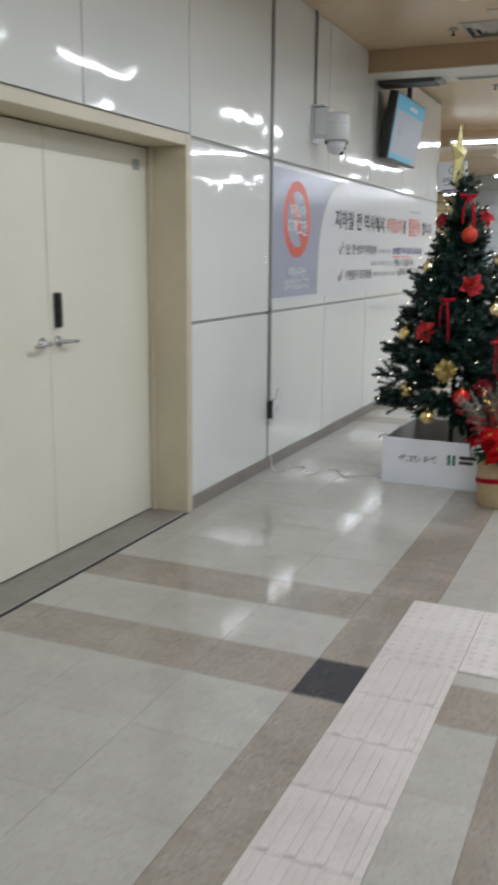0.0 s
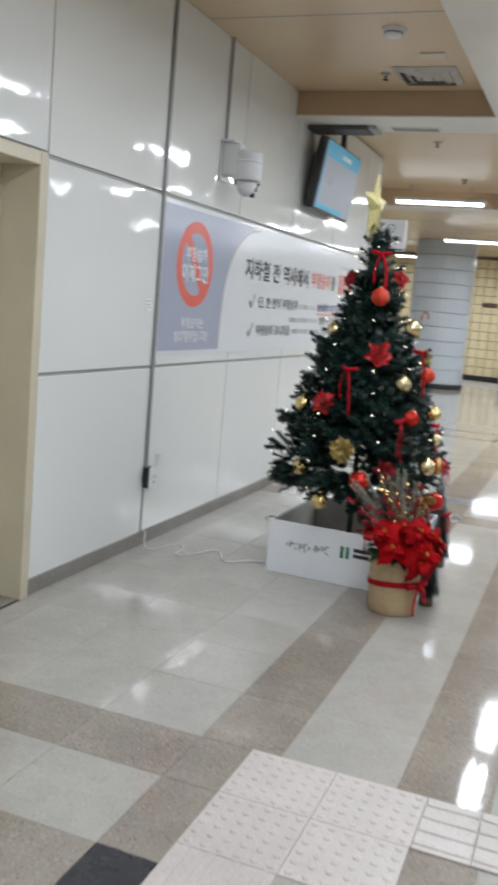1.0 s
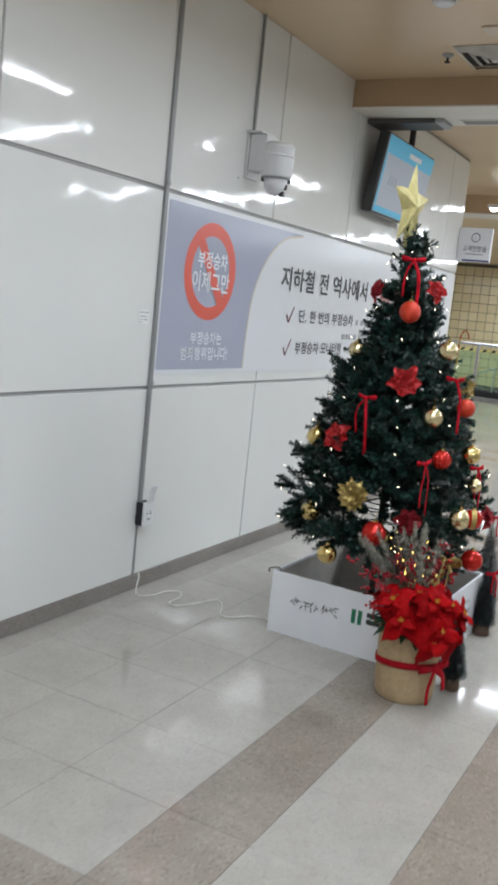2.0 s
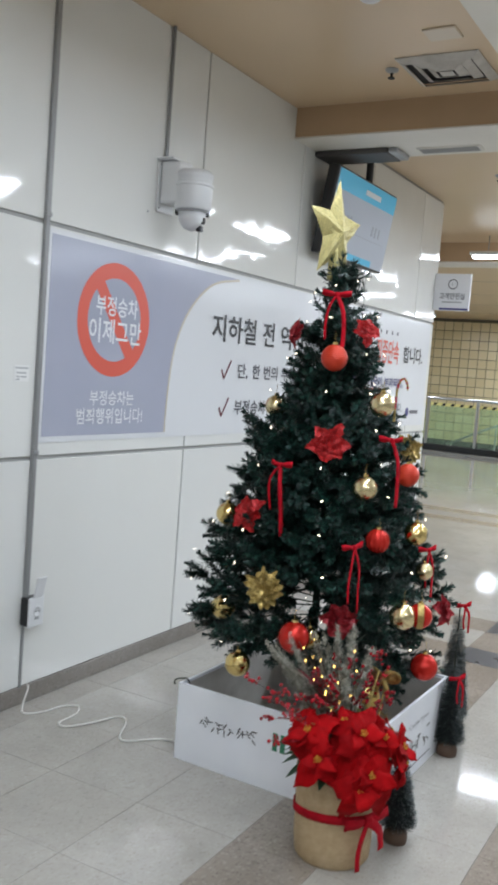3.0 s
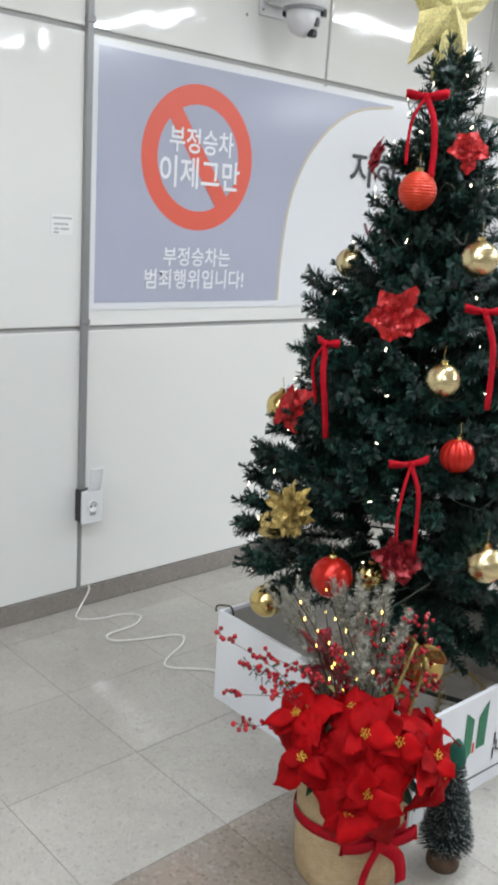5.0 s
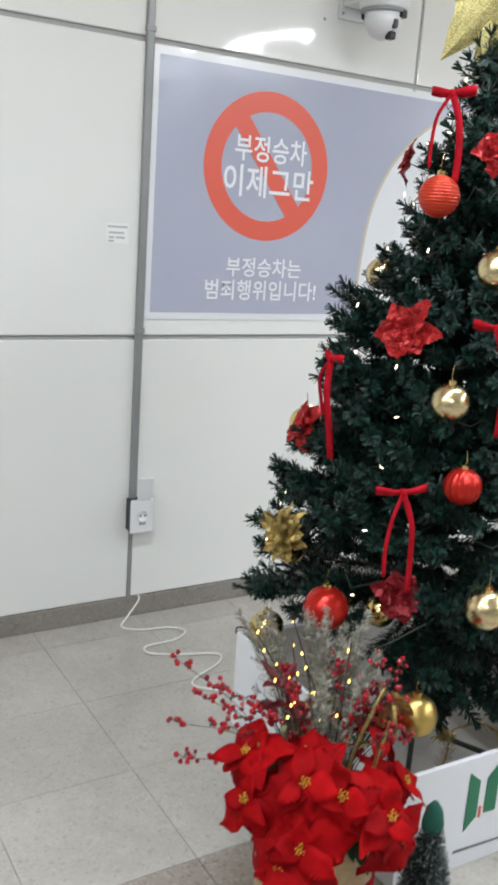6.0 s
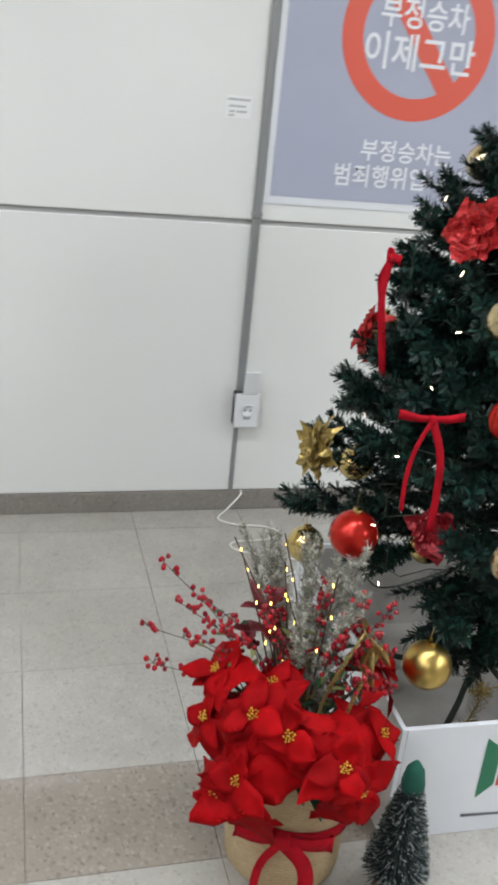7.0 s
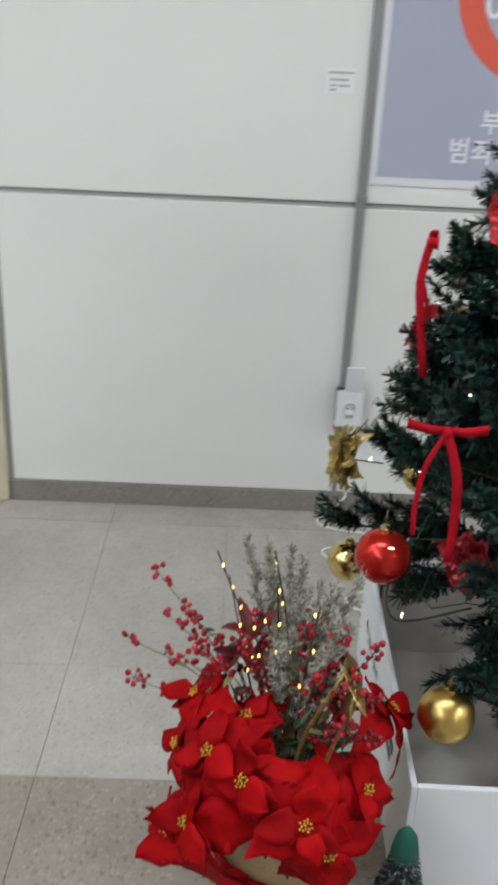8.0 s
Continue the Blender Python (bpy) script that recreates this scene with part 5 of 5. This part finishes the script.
part("ribbon", band(pts, [0.028] * 41, 0.002, lambda i: (pts[i][0], pts[i][1], 0), rb), velvet_red, pot, "red velvet ribbon", True)
velvet_bow((PX + 0.130, PY - 0.050, 0.168), (0.93, -0.36, 0), 0.088, ((-0.045, 0.145), (0.055, 0.10)), "red velvet bow tied round the straw pot", "pot_bow", "", 0.034)

poin = thing("poinsettia", (PX, PY, 0.25), "artificial red poinsettias with yellow hearts in the pot", "artificial plant")


def bract(length, width, curl, turn, lift, z, r):
    """A soft broad bract: rounded sides, a pointed tip, a creased midrib and a wavy rim."""
    bm = bmesh.new()
    n, m_, ph = 10, 5, r.uniform(0, 6)
    rows = []
    for i in range(n):
        t = i / (n - 1)
        w = width * 0.5 * max(0.03, math.sin(math.pi * min(1.0, t ** 0.78 * 0.97 + 0.03)) ** 0.92)
        row = []
        for j in range(m_):
            c = 2 * j / (m_ - 1) - 1
            x = length * t
            h = lift * x + curl * length * t * t + 0.22 * w * abs(c) - 0.10 * w * c * c * 2 + 0.05 * length * t * math.sin(ph + 5 * t + 2.2 * c)
            y = c * w * (1 + 0.07 * math.sin(9 * t + ph))
            row.append(Vector((x * math.cos(turn) - y * math.sin(turn), x * math.sin(turn) + y * math.cos(turn), h + z)))
        rows.append(row)
    top = [[bm.verts.new(p) for p in q] for q in rows]
    low = [[bm.verts.new(p - Vector((0, 0, 0.0009))) for p in q] for q in rows]
    for a in range(n - 1):
        for j in range(m_ - 1):
            bm.faces.new((top[a][j], top[a + 1][j], top[a + 1][j + 1], top[a][j + 1]))
            bm.faces.new((low[a][j + 1], low[a + 1][j + 1], low[a + 1][j], low[a][j]))
        bm.faces.new((top[a][0], low[a][0], low[a + 1][0], top[a + 1][0]))
        bm.faces.new((top[a + 1][-1], low[a + 1][-1], low[a][-1], top[a][-1]))
    return bm


heads = [(-0.547, 5.181, 0.468, 0.098), (-0.502, 5.235, 0.452, 0.095), (-0.473, 5.334, 0.398, 0.106), (-0.52, 5.115, 0.322, 0.085), (-0.478, 5.375, 0.335, 0.085), (-0.712, 5.152, 0.444, 0.098), (-0.50, 5.15, 0.368, 0.110), (-0.636, 5.242, 0.462, 0.09), (-0.66, 5.125, 0.378, 0.088),
         (-0.553, 5.437, 0.393, 0.088), (-0.72, 5.50, 0.42, 0.085), (-0.84, 5.36, 0.38, 0.085)]
C0 = Vector((PX, PY, 0.30))
for x, y, z, size in heads:
    p_ = Vector((x, y, z))
    n_ = (p_ - C0).normalized()
    n_ = (n_ + Vector((0.15, -0.15, 0.25))).normalized()
    m = pose(PX, PY, 0.25).inverted() @ facing(p_, n_, rng.uniform(0, 72))
    o_ = m.translation
    stalk = part("stem", tube([(rng.uniform(-0.04, 0.04), rng.uniform(-0.04, 0.04), 0.0), (o_.x * 0.5, o_.y * 0.5, o_.z * 0.6), tuple(o_)], 0.003, 6), leaf_green, poin)
    for ring_, (ln, cnt, lf) in enumerate(((size * 1.07, 5, -0.08), (size * 0.66, 3, 0.3))):
        for k in range(cnt):
            bm = bract(ln * rng.uniform(0.74, 1.16), ln * rng.uniform(0.6, 0.86), rng.uniform(-1.3, 0.25) if ring_ == 0 else rng.uniform(-0.45, 0.3), 2 * math.pi * (k + 0.5 * ring_ + rng.uniform(-0.15, 0.15)) / cnt, lf + rng.uniform(-0.2, 0.25), 0.006 * ring_, rng)
            for v in bm.verts:
                v.co += noise.noise_vector(v.co * 26 + Vector((x * 90, y * 90, k))) * 0.013
            bmesh.ops.transform(bm, matrix=m, verts=bm.verts)
            part("bract", bm, petal_red, stalk, "", True)
    hb = bmesh.new()
    for k in range(14):
        a, q = 2.4 * k, 0.0115 * math.sqrt(k / 14)
        bmesh.ops.create_icosphere(hb, subdivisions=1, radius=0.0022, matrix=Matrix.Translation((q * math.cos(a), q * math.sin(a), 0.012 + rng.uniform(0, 0.004))))
    bmesh.ops.transform(hb, matrix=m, verts=hb.verts)
    tagged(part("heart", hb, stamen_gold, stalk, "yellow stamens"), kind="stuff")
for k in range(26):
    a = 2.4 * k
    bm = petal(bmesh.new(), 0.11, 0.058, -0.5, a, 0.1 + 0.05 * (k % 9))
    bmesh.ops.transform(bm, matrix=Matrix.Translation((0.07 * math.cos(a), 0.07 * math.sin(a), 0.05 + 0.006 * (k % 5))), verts=bm.verts)
    part("leaf", bm, leaf_green, poin, "dark green leaf")

# dark red glitter leaves that stand up behind the flowers
for x, y, z in ((-0.74, 5.215, 0.515), (-0.745, 5.24, 0.555), (-0.70, 5.26, 0.50)):
    t = thing("leaf_pick", (PX, PY, 0.25), "dark wine-red glitter leaf pick standing in the pot", "leaf pick", "wine leaf picks in the pot")
    o_ = Vector((x - PX, y - PY, z - 0.25))
    part("stem", tube([(o_.x * 0.2, o_.y * 0.2, 0), tuple(o_ * 0.6), tuple(o_)], 0.0016, 5), twig_brown, t)
    for k in range(4):
        bm = petal(bmesh.new(), rng.uniform(0.04, 0.058), rng.uniform(0.03, 0.042), rng.uniform(-0.4, 0.3), 1.57 * k + rng.uniform(-0.5, 0.5), rng.uniform(0.2, 1.1), 0.0, 0.0009, 0.4, 0.06)
        bmesh.ops.translate(bm, verts=bm.verts, vec=o_)
        part("leaf", bm, wine_dark, t)

# berry sprays
bb = bmesh.new()
bmesh.ops.create_icosphere(bb, subdivisions=2, radius=0.0052)
berry = mesh_of("berry", bb, berry_red, True)
sprays = [(-0.885, 5.06, 0.595), (-0.79, 5.02, 0.505), (-0.765, 5.03, 0.435), (-0.83, 5.09, 0.53), (-0.80, 5.13, 0.56), (-0.76, 5.12, 0.49), (-0.66, 5.33, 0.625), (-0.635, 5.39, 0.60), (-0.60, 5.44, 0.64), (-0.575, 5.44, 0.555), (-0.565, 5.45, 0.49), (-0.755, 5.25, 0.60), (-0.72, 5.35, 0.62), (-0.61, 5.38, 0.66), (-0.56, 5.41, 0.60), (-0.545, 5.40, 0.53), (-0.60, 5.36, 0.58), (-0.62, 5.42, 0.53), (-0.70, 5.15, 0.55), (-0.68, 5.22, 0.59)]
br = random.Random(21)
for x, y, z in sprays:
    t = thing("berry_spray", (PX, PY, 0.25), "brown twig spray with clusters of red berries", "berry spray", "berry sprays in the pot")
    tip_ = Vector((x - PX, y - PY, z - 0.25))
    mid = tip_ * 0.5 + Vector((0, 0, 0.05 + 0.03 * br.random()))
    root = Vector((tip_.x * 0.15, tip_.y * 0.15, 0.0))
    main = smooth_line([root, mid, tip_], 7)
    part("twig", tube(main, 0.0015, 5, None, 0.5), twig_brown, t)
    for k in (0, 1, 3, 4, 7):
        p_ = main[len(main) - 1 - k]
        for j in range(br.choice((3, 4, 4, 5))):
            d = Vector((br.uniform(-1, 1), br.uniform(-1, 1), br.uniform(-0.4, 1))).normalized() * br.uniform(0.007, 0.018)
            tw = part("twiglet", tube([p_, p_ + d * 0.6 + Vector((0, 0, 0.004)), p_ + d], 0.0009, 4), twig_brown, t)
            ob = new("berry", berry)
            ob.parent = tw
            q = br.uniform(0.8, 1.15)
            ob.matrix_basis = Matrix.Translation(p_ + d) @ Matrix.Diagonal((q, q, q * 1.1, 1))

    for k in (4, 6, 9):
        p_ = main[min(k, len(main) - 1)]
        lf = petal(bmesh.new(), br.uniform(0.022, 0.04), 0.014, -0.3, br.uniform(0, 6.28), br.uniform(-0.2, 0.6))
        bmesh.ops.translate(lf, verts=lf.verts, vec=p_)
        part("leaf", lf, leaf_olive if br.random() < 0.5 else leaf_green, t)

# frosted grass plumes
def plume_quads(main, r):
    """Feathery sprigs that lean towards the tip, each set with short needles."""
    quads = []
    for i in range(3, len(main)):
        a, b_ = main[i - 1], main[i]
        d = (b_ - a).normalized()
        u = d.orthogonal().normalized()
        v = d.cross(u)
        f_ = 1.15 - 0.75 * (i / (len(main) - 1)) ** 2
        for k in range(10):
            ang = r.uniform(0, 2 * math.pi)
            o = u * math.cos(ang) + v * math.sin(ang)
            e = a.lerp(b_, r.random())
            q = e + (d * r.uniform(0.7, 1.3) + o * r.uniform(0.5, 1.0)).normalized() * r.uniform(0.028, 0.052) * f_
            quads += needle_quads([e, e.lerp(q, 0.5) + d * 0.002, q], 0.0042, 0.0095, 0.0014, r, False)
            s = (q - e).cross(o).normalized() * 0.0006
            quads.append((e - s, e + s, q + s * 0.5, q - s * 0.5))
    return quads


for x, y, z in ((-0.92, 5.23, 0.66), (-0.86, 5.27, 0.68), (-0.715, 5.32, 0.73), (-0.685, 5.35, 0.70), (-0.76, 5.32, 0.70), (-0.95, 5.32, 0.62), (-0.80, 5.33, 0.69), (-0.63, 5.40, 0.66), (-0.70, 5.42, 0.72), (-0.88, 5.29, 0.60), (-0.74, 5.38, 0.66), (-0.66, 5.28, 0.62), (-0.905, 5.27, 0.64), (-0.68, 5.38, 0.70), (-0.61, 5.38, 0.67)):
    t = thing("frosted_grass", (PX, PY, 0.25), "frosted grey-green artificial grass plume", "artificial grass", "grass plumes in the pot")
    tip_ = Vector((x - PX, y - PY, z - 0.25))
    main = smooth_line([(tip_.x * 0.1, tip_.y * 0.1, 0), tip_ * 0.55 + Vector((0, 0, 0.04)), tip_], 6)
    part("stalk", tube(main, 0.0015, 5, None, 0.5), frost_mat, t)
    tagged(part("plume", strips("plume", plume_quads(main, br), frost_mat), None, t), kind="stuff")

# lit twigs
for x, y, z in ((-0.78, 5.176, 0.705), (-0.78, 5.198, 0.657), (-0.78, 5.277, 0.71), (-0.78, 5.285, 0.644), (-0.73, 5.24, 0.60), (-0.69, 5.26, 0.64), (-0.66, 5.35, 0.68)):
    t = thing("light_twig", (PX, PY, 0.25), "dark brown twig with tiny amber lights", "light twig", "lit twigs in the pot")
    tip_ = Vector((x - PX, y - PY, z - 0.25))
    main = smooth_line([(tip_.x * 0.2, tip_.y * 0.2, 0), tip_ * 0.55 + Vector((br.uniform(-0.02, 0.02), br.uniform(-0.02, 0.02), 0.03)), tip_], 7)
    part("twig", tube(main, 0.0026, 6, None, 0.5), twig_brown, t)
    for k in range(4, len(main), 3):
        p_ = main[k] + Vector((br.uniform(-0.006, 0.006), br.uniform(-0.006, 0.006), 0))
        part("bulb", lathe([(0.0006, 0), (0.0015, 0.002), (0.0014, 0.006), (0.0006, 0.008)], 7, None, tuple(p_)), lamp_amber, t)

# gold sticks and a gold mesh bow in the pot
for x, y, z, x2, y2, z2 in ((-0.60, 5.33, 0.44, -0.59, 5.39, 0.60), (-0.575, 5.37, 0.42, -0.57, 5.42, 0.585)):
    t = thing("gold_stick", (x, y, z), "gold glitter wrapped stick between the berries", "decoration stick", "gold sticks")
    part("stick", tube(smooth_line([(0, 0, -0.15), (0, 0, 0), (x2 - x, y2 - y, z2 - z)], 4), 0.0038, 8), gold_glitter, t, "", True)

gb2 = thing("gauze_bow", (-0.578, 5.405, 0.575), "small gold gauze bow tied above the gold sticks", "ribbon bow")
for s_, tilt_ in ((-1, 20), (1, -15)):
    pts = smooth_line([(0, 0, 0), (s_ * 0.022, -0.012, 0.022), (s_ * 0.045, 0.0, 0.020), (s_ * 0.040, 0.014, 0.0), (s_ * 0.018, 0.010, -0.008), (0, 0, 0)], 5)
    part("loop", band(pts, [0.026] * len(pts), 0.0008, lambda i: (0.3, 1.0, 0.4)), gold_glitter, gb2, "", True)
    tail = smooth_line([(0, 0, 0), (s_ * 0.016, -0.006, -0.03), (s_ * 0.022, -0.004, -0.07)], 5)
    part("tail", band(tail, [0.016] * len(tail), 0.0008, lambda i: (0.4, -1.0, 0.1)), gold_glitter, gb2, "", True)
part("knot", lathe([(0.004, -0.006), (0.008, 0.0), (0.004, 0.006)], 10), gold_glitter, gb2, "", True)

# ---- bottle brush trees ----
def brush_tree(x, y, h, r, label, cap=False, bow=False):
    t = thing("bottle_brush_tree", (x, y, 0), label, "mini tree", "mini trees round the box")
    part("foot", lathe([(r * 0.62, 0), (r * 0.66, 0.012), (r * 0.58, 0.055), (r * 0.3, 0.058)], 18), wood_base, t, "dark wooden foot", True)
    part("stem", tube([(0, 0, 0.05), (0, 0, h)], 0.003, 6), twig_dark, t)
    q, fz = [], []
    rr = random.Random(int(h * 1000))
    n = int(5200 * h / 0.42)
    for k in range(n):
        u = rr.random()
        z0 = 0.06 + (h - 0.062) * (1 - math.sqrt(1 - u * 0.985))
        k_ = 1 - (z0 - 0.06) / (h - 0.06)
        rad = r * (k_ ** 0.75) * rr.uniform(0.86, 1.06) + 0.006
        a = rr.uniform(0, 2 * math.pi)
        d = Vector((math.cos(a), math.sin(a), rr.uniform(-0.12, 0.25)))
        s = Vector((-math.sin(a), math.cos(a), rr.uniform(-0.6, 0.6))).normalized() * 0.0011
        p0, p1 = Vector((0, 0, z0)) + d * rad * 0.25, Vector((0, 0, z0)) + d * rad
        q.append((p0 - s, p0 + s, p1 + s * 0.6, p1 - s * 0.6))
        if rr.random() < (0.13 if cap else 0.06):
            p2 = Vector((0, 0, z0)) + d * rad * 1.04
            fz.append((p1 - s * 1.6 - d * 0.004, p1 + s * 1.6 - d * 0.004, p2 + s * 1.6, p2 - s * 1.6))
    tagged(part("bristles", strips("bristles", q, brush_dark), None, t), kind="stuff")
    tagged(part("frost", strips("frost", fz, frost_tip), None, t), kind="stuff")
    if cap:
        part("felt_cap", lathe([(0.022, h - 0.06), (0.024, h - 0.045), (0.018, h - 0.012), (0.006, h + 0.006)], 14), felt_green, t, "dark green felt cap", True)
    if bow:
        velvet_bow((x + 0.02, y - 0.01, bow), (0.9, -0.4, 0), 0.045, ((-0.01, 0.10), (0.02, 0.12)), "dark red velvet bow on the mini tree", "mini_bow", "")
    return t


brush_tree(-0.597, 6.315, 0.425, 0.066, "dark frosted bottle brush tree on wooden foot", False, 0.33)
brush_tree(-0.675, 6.60, 0.575, 0.075, "taller dark bottle brush tree with red bow", False, 0.565)
brush_tree(-0.525, 5.512, 0.335, 0.062, "small frosted bottle brush tree with green cap", True)

# ---- wall panels ----
def shared(name, me, parent, m):
    ob = new(name, me)
    ob.parent = parent
    ob.matrix_basis = m
    return ob


panel_cache = {}


def wall_panel(y0, y1, z0, z1):
    key = (round(y1 - y0, 3), round(z1 - z0, 3))
    if key not in panel_cache:
        panel_cache[key] = mesh_of("panel", box_mesh((-0.03, 0, 0), (0.0, key[0], key[1]), 0.003), panel_white)
    shared("panel", panel_cache[key], wall_west, pose(WALL_X, y0, z0))


ROW_Z = ((0.082, 1.075), (1.092, 2.071), (2.089, CEIL_Z))
ys = [4.412, SEAM_Y, 6.715, 7.865, 9.02, 10.175, END_Y]
for y0, y1 in zip(ys, ys[1:]):
    for z0, z1 in ROW_Z:
        wall_panel(y0 + 0.0065, y1 - 0.0065, z0, z1)
for y0, y1 in zip((2.395, 3.41), (3.41, 4.412)):
    wall_panel(y0 + 0.0045, y1 - 0.0045, 2.100, CEIL_Z)
for y0, y1 in zip((-4.5, -3.35, -2.2, -1.05, 0.1, 1.25), (-3.35, -2.2, -1.05, 0.1, 1.25, 2.395)):
    for z0, z1 in ROW_Z:
        wall_panel(y0 + 0.0045, y1 - 0.0045, z0, z1)
for k in range(6):
    for z0, z1 in ROW_Z:
        ob = part("panel", box_mesh((-0.03, 0, 0), (0.0, 1.15, z1 - z0), 0.003), panel_white, wall_west)
        ob.matrix_basis = pose(WALL_X - 0.006 - 1.156 * k, END_Y, z0, 0, 0, 90)

# ---- floor tiles ----
COLS = [(-2.278, -2.14, 0), (-2.14, -1.745, 0), (-1.745, -1.352, 0), (-1.352, -0.957, 0), (-0.957, -0.665, 1), (-0.665, -0.265, 0), (-0.265, 0.03, 1), (0.03, 0.43, 0), (0.43, 0.83, 0)]
ROWS_Y = []
y = 2.58 - 5.03 - 0.0
for rep in range(5):
    seq = [(0.29, 1), (0.40, 0), (0.30, 1)] + [(0.404, 0)] * 10
    for d, k in seq:
        ROWS_Y.append((y, y + d, k))
        y += d
tile_cache = {}
n_tiles = 0
rest = {0: bmesh.new(), 1: bmesh.new(), 2: bmesh.new()}
floor_mats = {0: tile_light, 1: tile_brown, 2: tile_dark}


def lay(x0, x1, y0, y1, kind, single):
    global n_tiles
    gap = 0.0008
    if single:
        key = (round(x1 - x0, 3), round(y1 - y0, 3), kind)
        if key not in tile_cache:
            tile_cache[key] = mesh_of("tile", box_mesh((gap, gap, -0.012), (key[0] - gap, key[1] - gap, 0.0)), floor_mats[kind])
        ob = shared("tile", tile_cache[key], floor, pose(x0, y0, rng.uniform(-0.0002, 0.0002)))
        n_tiles += 1
    else:
        bm = rest[kind]
        v = [bm.verts.new(p) for p in ((x0 + gap, y0 + gap, 0), (x1 - gap, y0 + gap, 0), (x1 - gap, y1 - gap, 0), (x0 + gap, y1 - gap, 0), (x0 + gap, y0 + gap, -0.006), (x1 - gap, y0 + gap, -0.006), (x1 - gap, y1 - gap, -0.006), (x0 + gap, y1 - gap, -0.006))]
        bm.faces.new(v[:4])
        for a, b in ((0, 1), (1, 2), (2, 3), (3, 0)):
            bm.faces.new((v[b], v[a], v[a + 4], v[b + 4]))


def kind_of(ck, rk, x0, y0):
    if ck and rk and (rk == 1):
        first = abs(((y0 - 2.58) % 5.03)) < 0.1 or abs(((y0 - 2.58) % 5.03) - 5.03) < 0.1
        return 2 if (first or y0 > 6) else 1
    return 1 if (ck or rk) else 0


for y0, y1, rk in ROWS_Y:
    for x0, x1, ck in COLS:
        kind = kind_of(ck, rk, x0, y0)
        single = 1.7 < y0 < 8.7 and x1 <= 0.5
        lay(x0, x1, y0, y1, kind, single and n_tiles < 300)
    x, ck = 0.83, 1
    step = 0
    while x < 6.9:
        w = (0.295, 0.4, 0.4)[step % 3]
        ck = 1 if step % 3 == 0 else 0
        lay(x, x + w, y0, y1, kind_of(ck, rk, x, y0), False)
        x += w
        step += 1
    if y0 > END_Y:
        x = -2.278
        step = 0
        while x > -9.9:
            w = 0.4
            lay(x - w, x, y0, y1, 1 if rk else 0, False)
            x -= w
for k, nm in ((0, "light"), (1, "brown"), (2, "dark")):
    ob = part("tile_field", rest[k], floor_mats[k], floor)
    tagged(ob, kind="stuff")

# tactile guide tiles
guide = thing("tactile_paving", (0, 0, 0.001), "pinkish beige tactile guide tiles with bars and studs", "tactile paving")
S = 0.3


def guide_tile(kind, w=S):
    bm = box_mesh((0.0012, 0.0012, 0.0), (w - 0.0012, S - 0.0012, 0.004), 0.001)
    if kind == "stud":
        for i in range(6):
            for j in range(6):
                lathe([(0.013, 0.004), (0.010, 0.0066), (0.005, 0.0072)], 8, bm, (0.025 + 0.05 * i, 0.025 + 0.05 * j, 0))
    else:
        for i in range(4):
            c = 0.0375 + 0.075 * i
            if kind == "bar_y":
                cuboid(bm, (c - 0.015, 0.003, 0.003), (c + 0.015, S - 0.003, 0.0078), 0.003)
            else:
                cuboid(bm, (0.003, c - 0.015, 0.003), (w - 0.003, c + 0.015, 0.0078), 0.003)
    return mesh_of("guide_tile", bm, tactile_mat)


bar_y, bar_x, bar_x_cut, stud = guide_tile("bar_y"), guide_tile("bar_x"), guide_tile("bar_x", 0.17), guide_tile("stud")
GX, GY = -0.763, 2.972
for i in range(2):
    for j in range(2):
        shared("guide_tile", stud, guide, pose(GX + S * i, GY + S * j, 0))
for j in range(20):
    shared("guide_tile", bar_y, guide, pose(GX, GY - S * (j + 1), 0))
shared("guide_tile", bar_x_cut, guide, pose(GX + 2 * S, GY + S, 0))
for i in range(14):
    shared("guide_tile", bar_x, guide, pose(GX + 2 * S + 0.17 + S * i, GY + S, 0))

# far wall tiles
PITCH = 0.232
tile_far = mesh_of("tile", box_mesh((0.007, -0.02, 0.007), (PITCH - 0.007, 0.0, PITCH - 0.007), 0.003), far_tile)
far_rest = bmesh.new()
for i in range(73):
    for j in range(13):
        x, z = -9.98 + PITCH * i, 0.135 + PITCH * j
        if -7.2 < x < -2.0:
            shared("tile", tile_far, far, pose(x, 25.02, z))
            continue
        c = [far_rest.verts.new((x + a, y, z + b)) for y in (25.0, 25.021) for a, b in ((0.007, 0.007), (PITCH - 0.007, 0.007), (PITCH - 0.007, PITCH - 0.007), (0.007, PITCH - 0.007))]
        far_rest.faces.new(c[:4])
        for a, b in ((0, 1), (1, 2), (2, 3), (3, 0)):
            far_rest.faces.new((c[b], c[a], c[a + 4], c[b + 4]))
tagged(part("tile_field", far_rest, far_tile, far), kind="stuff")
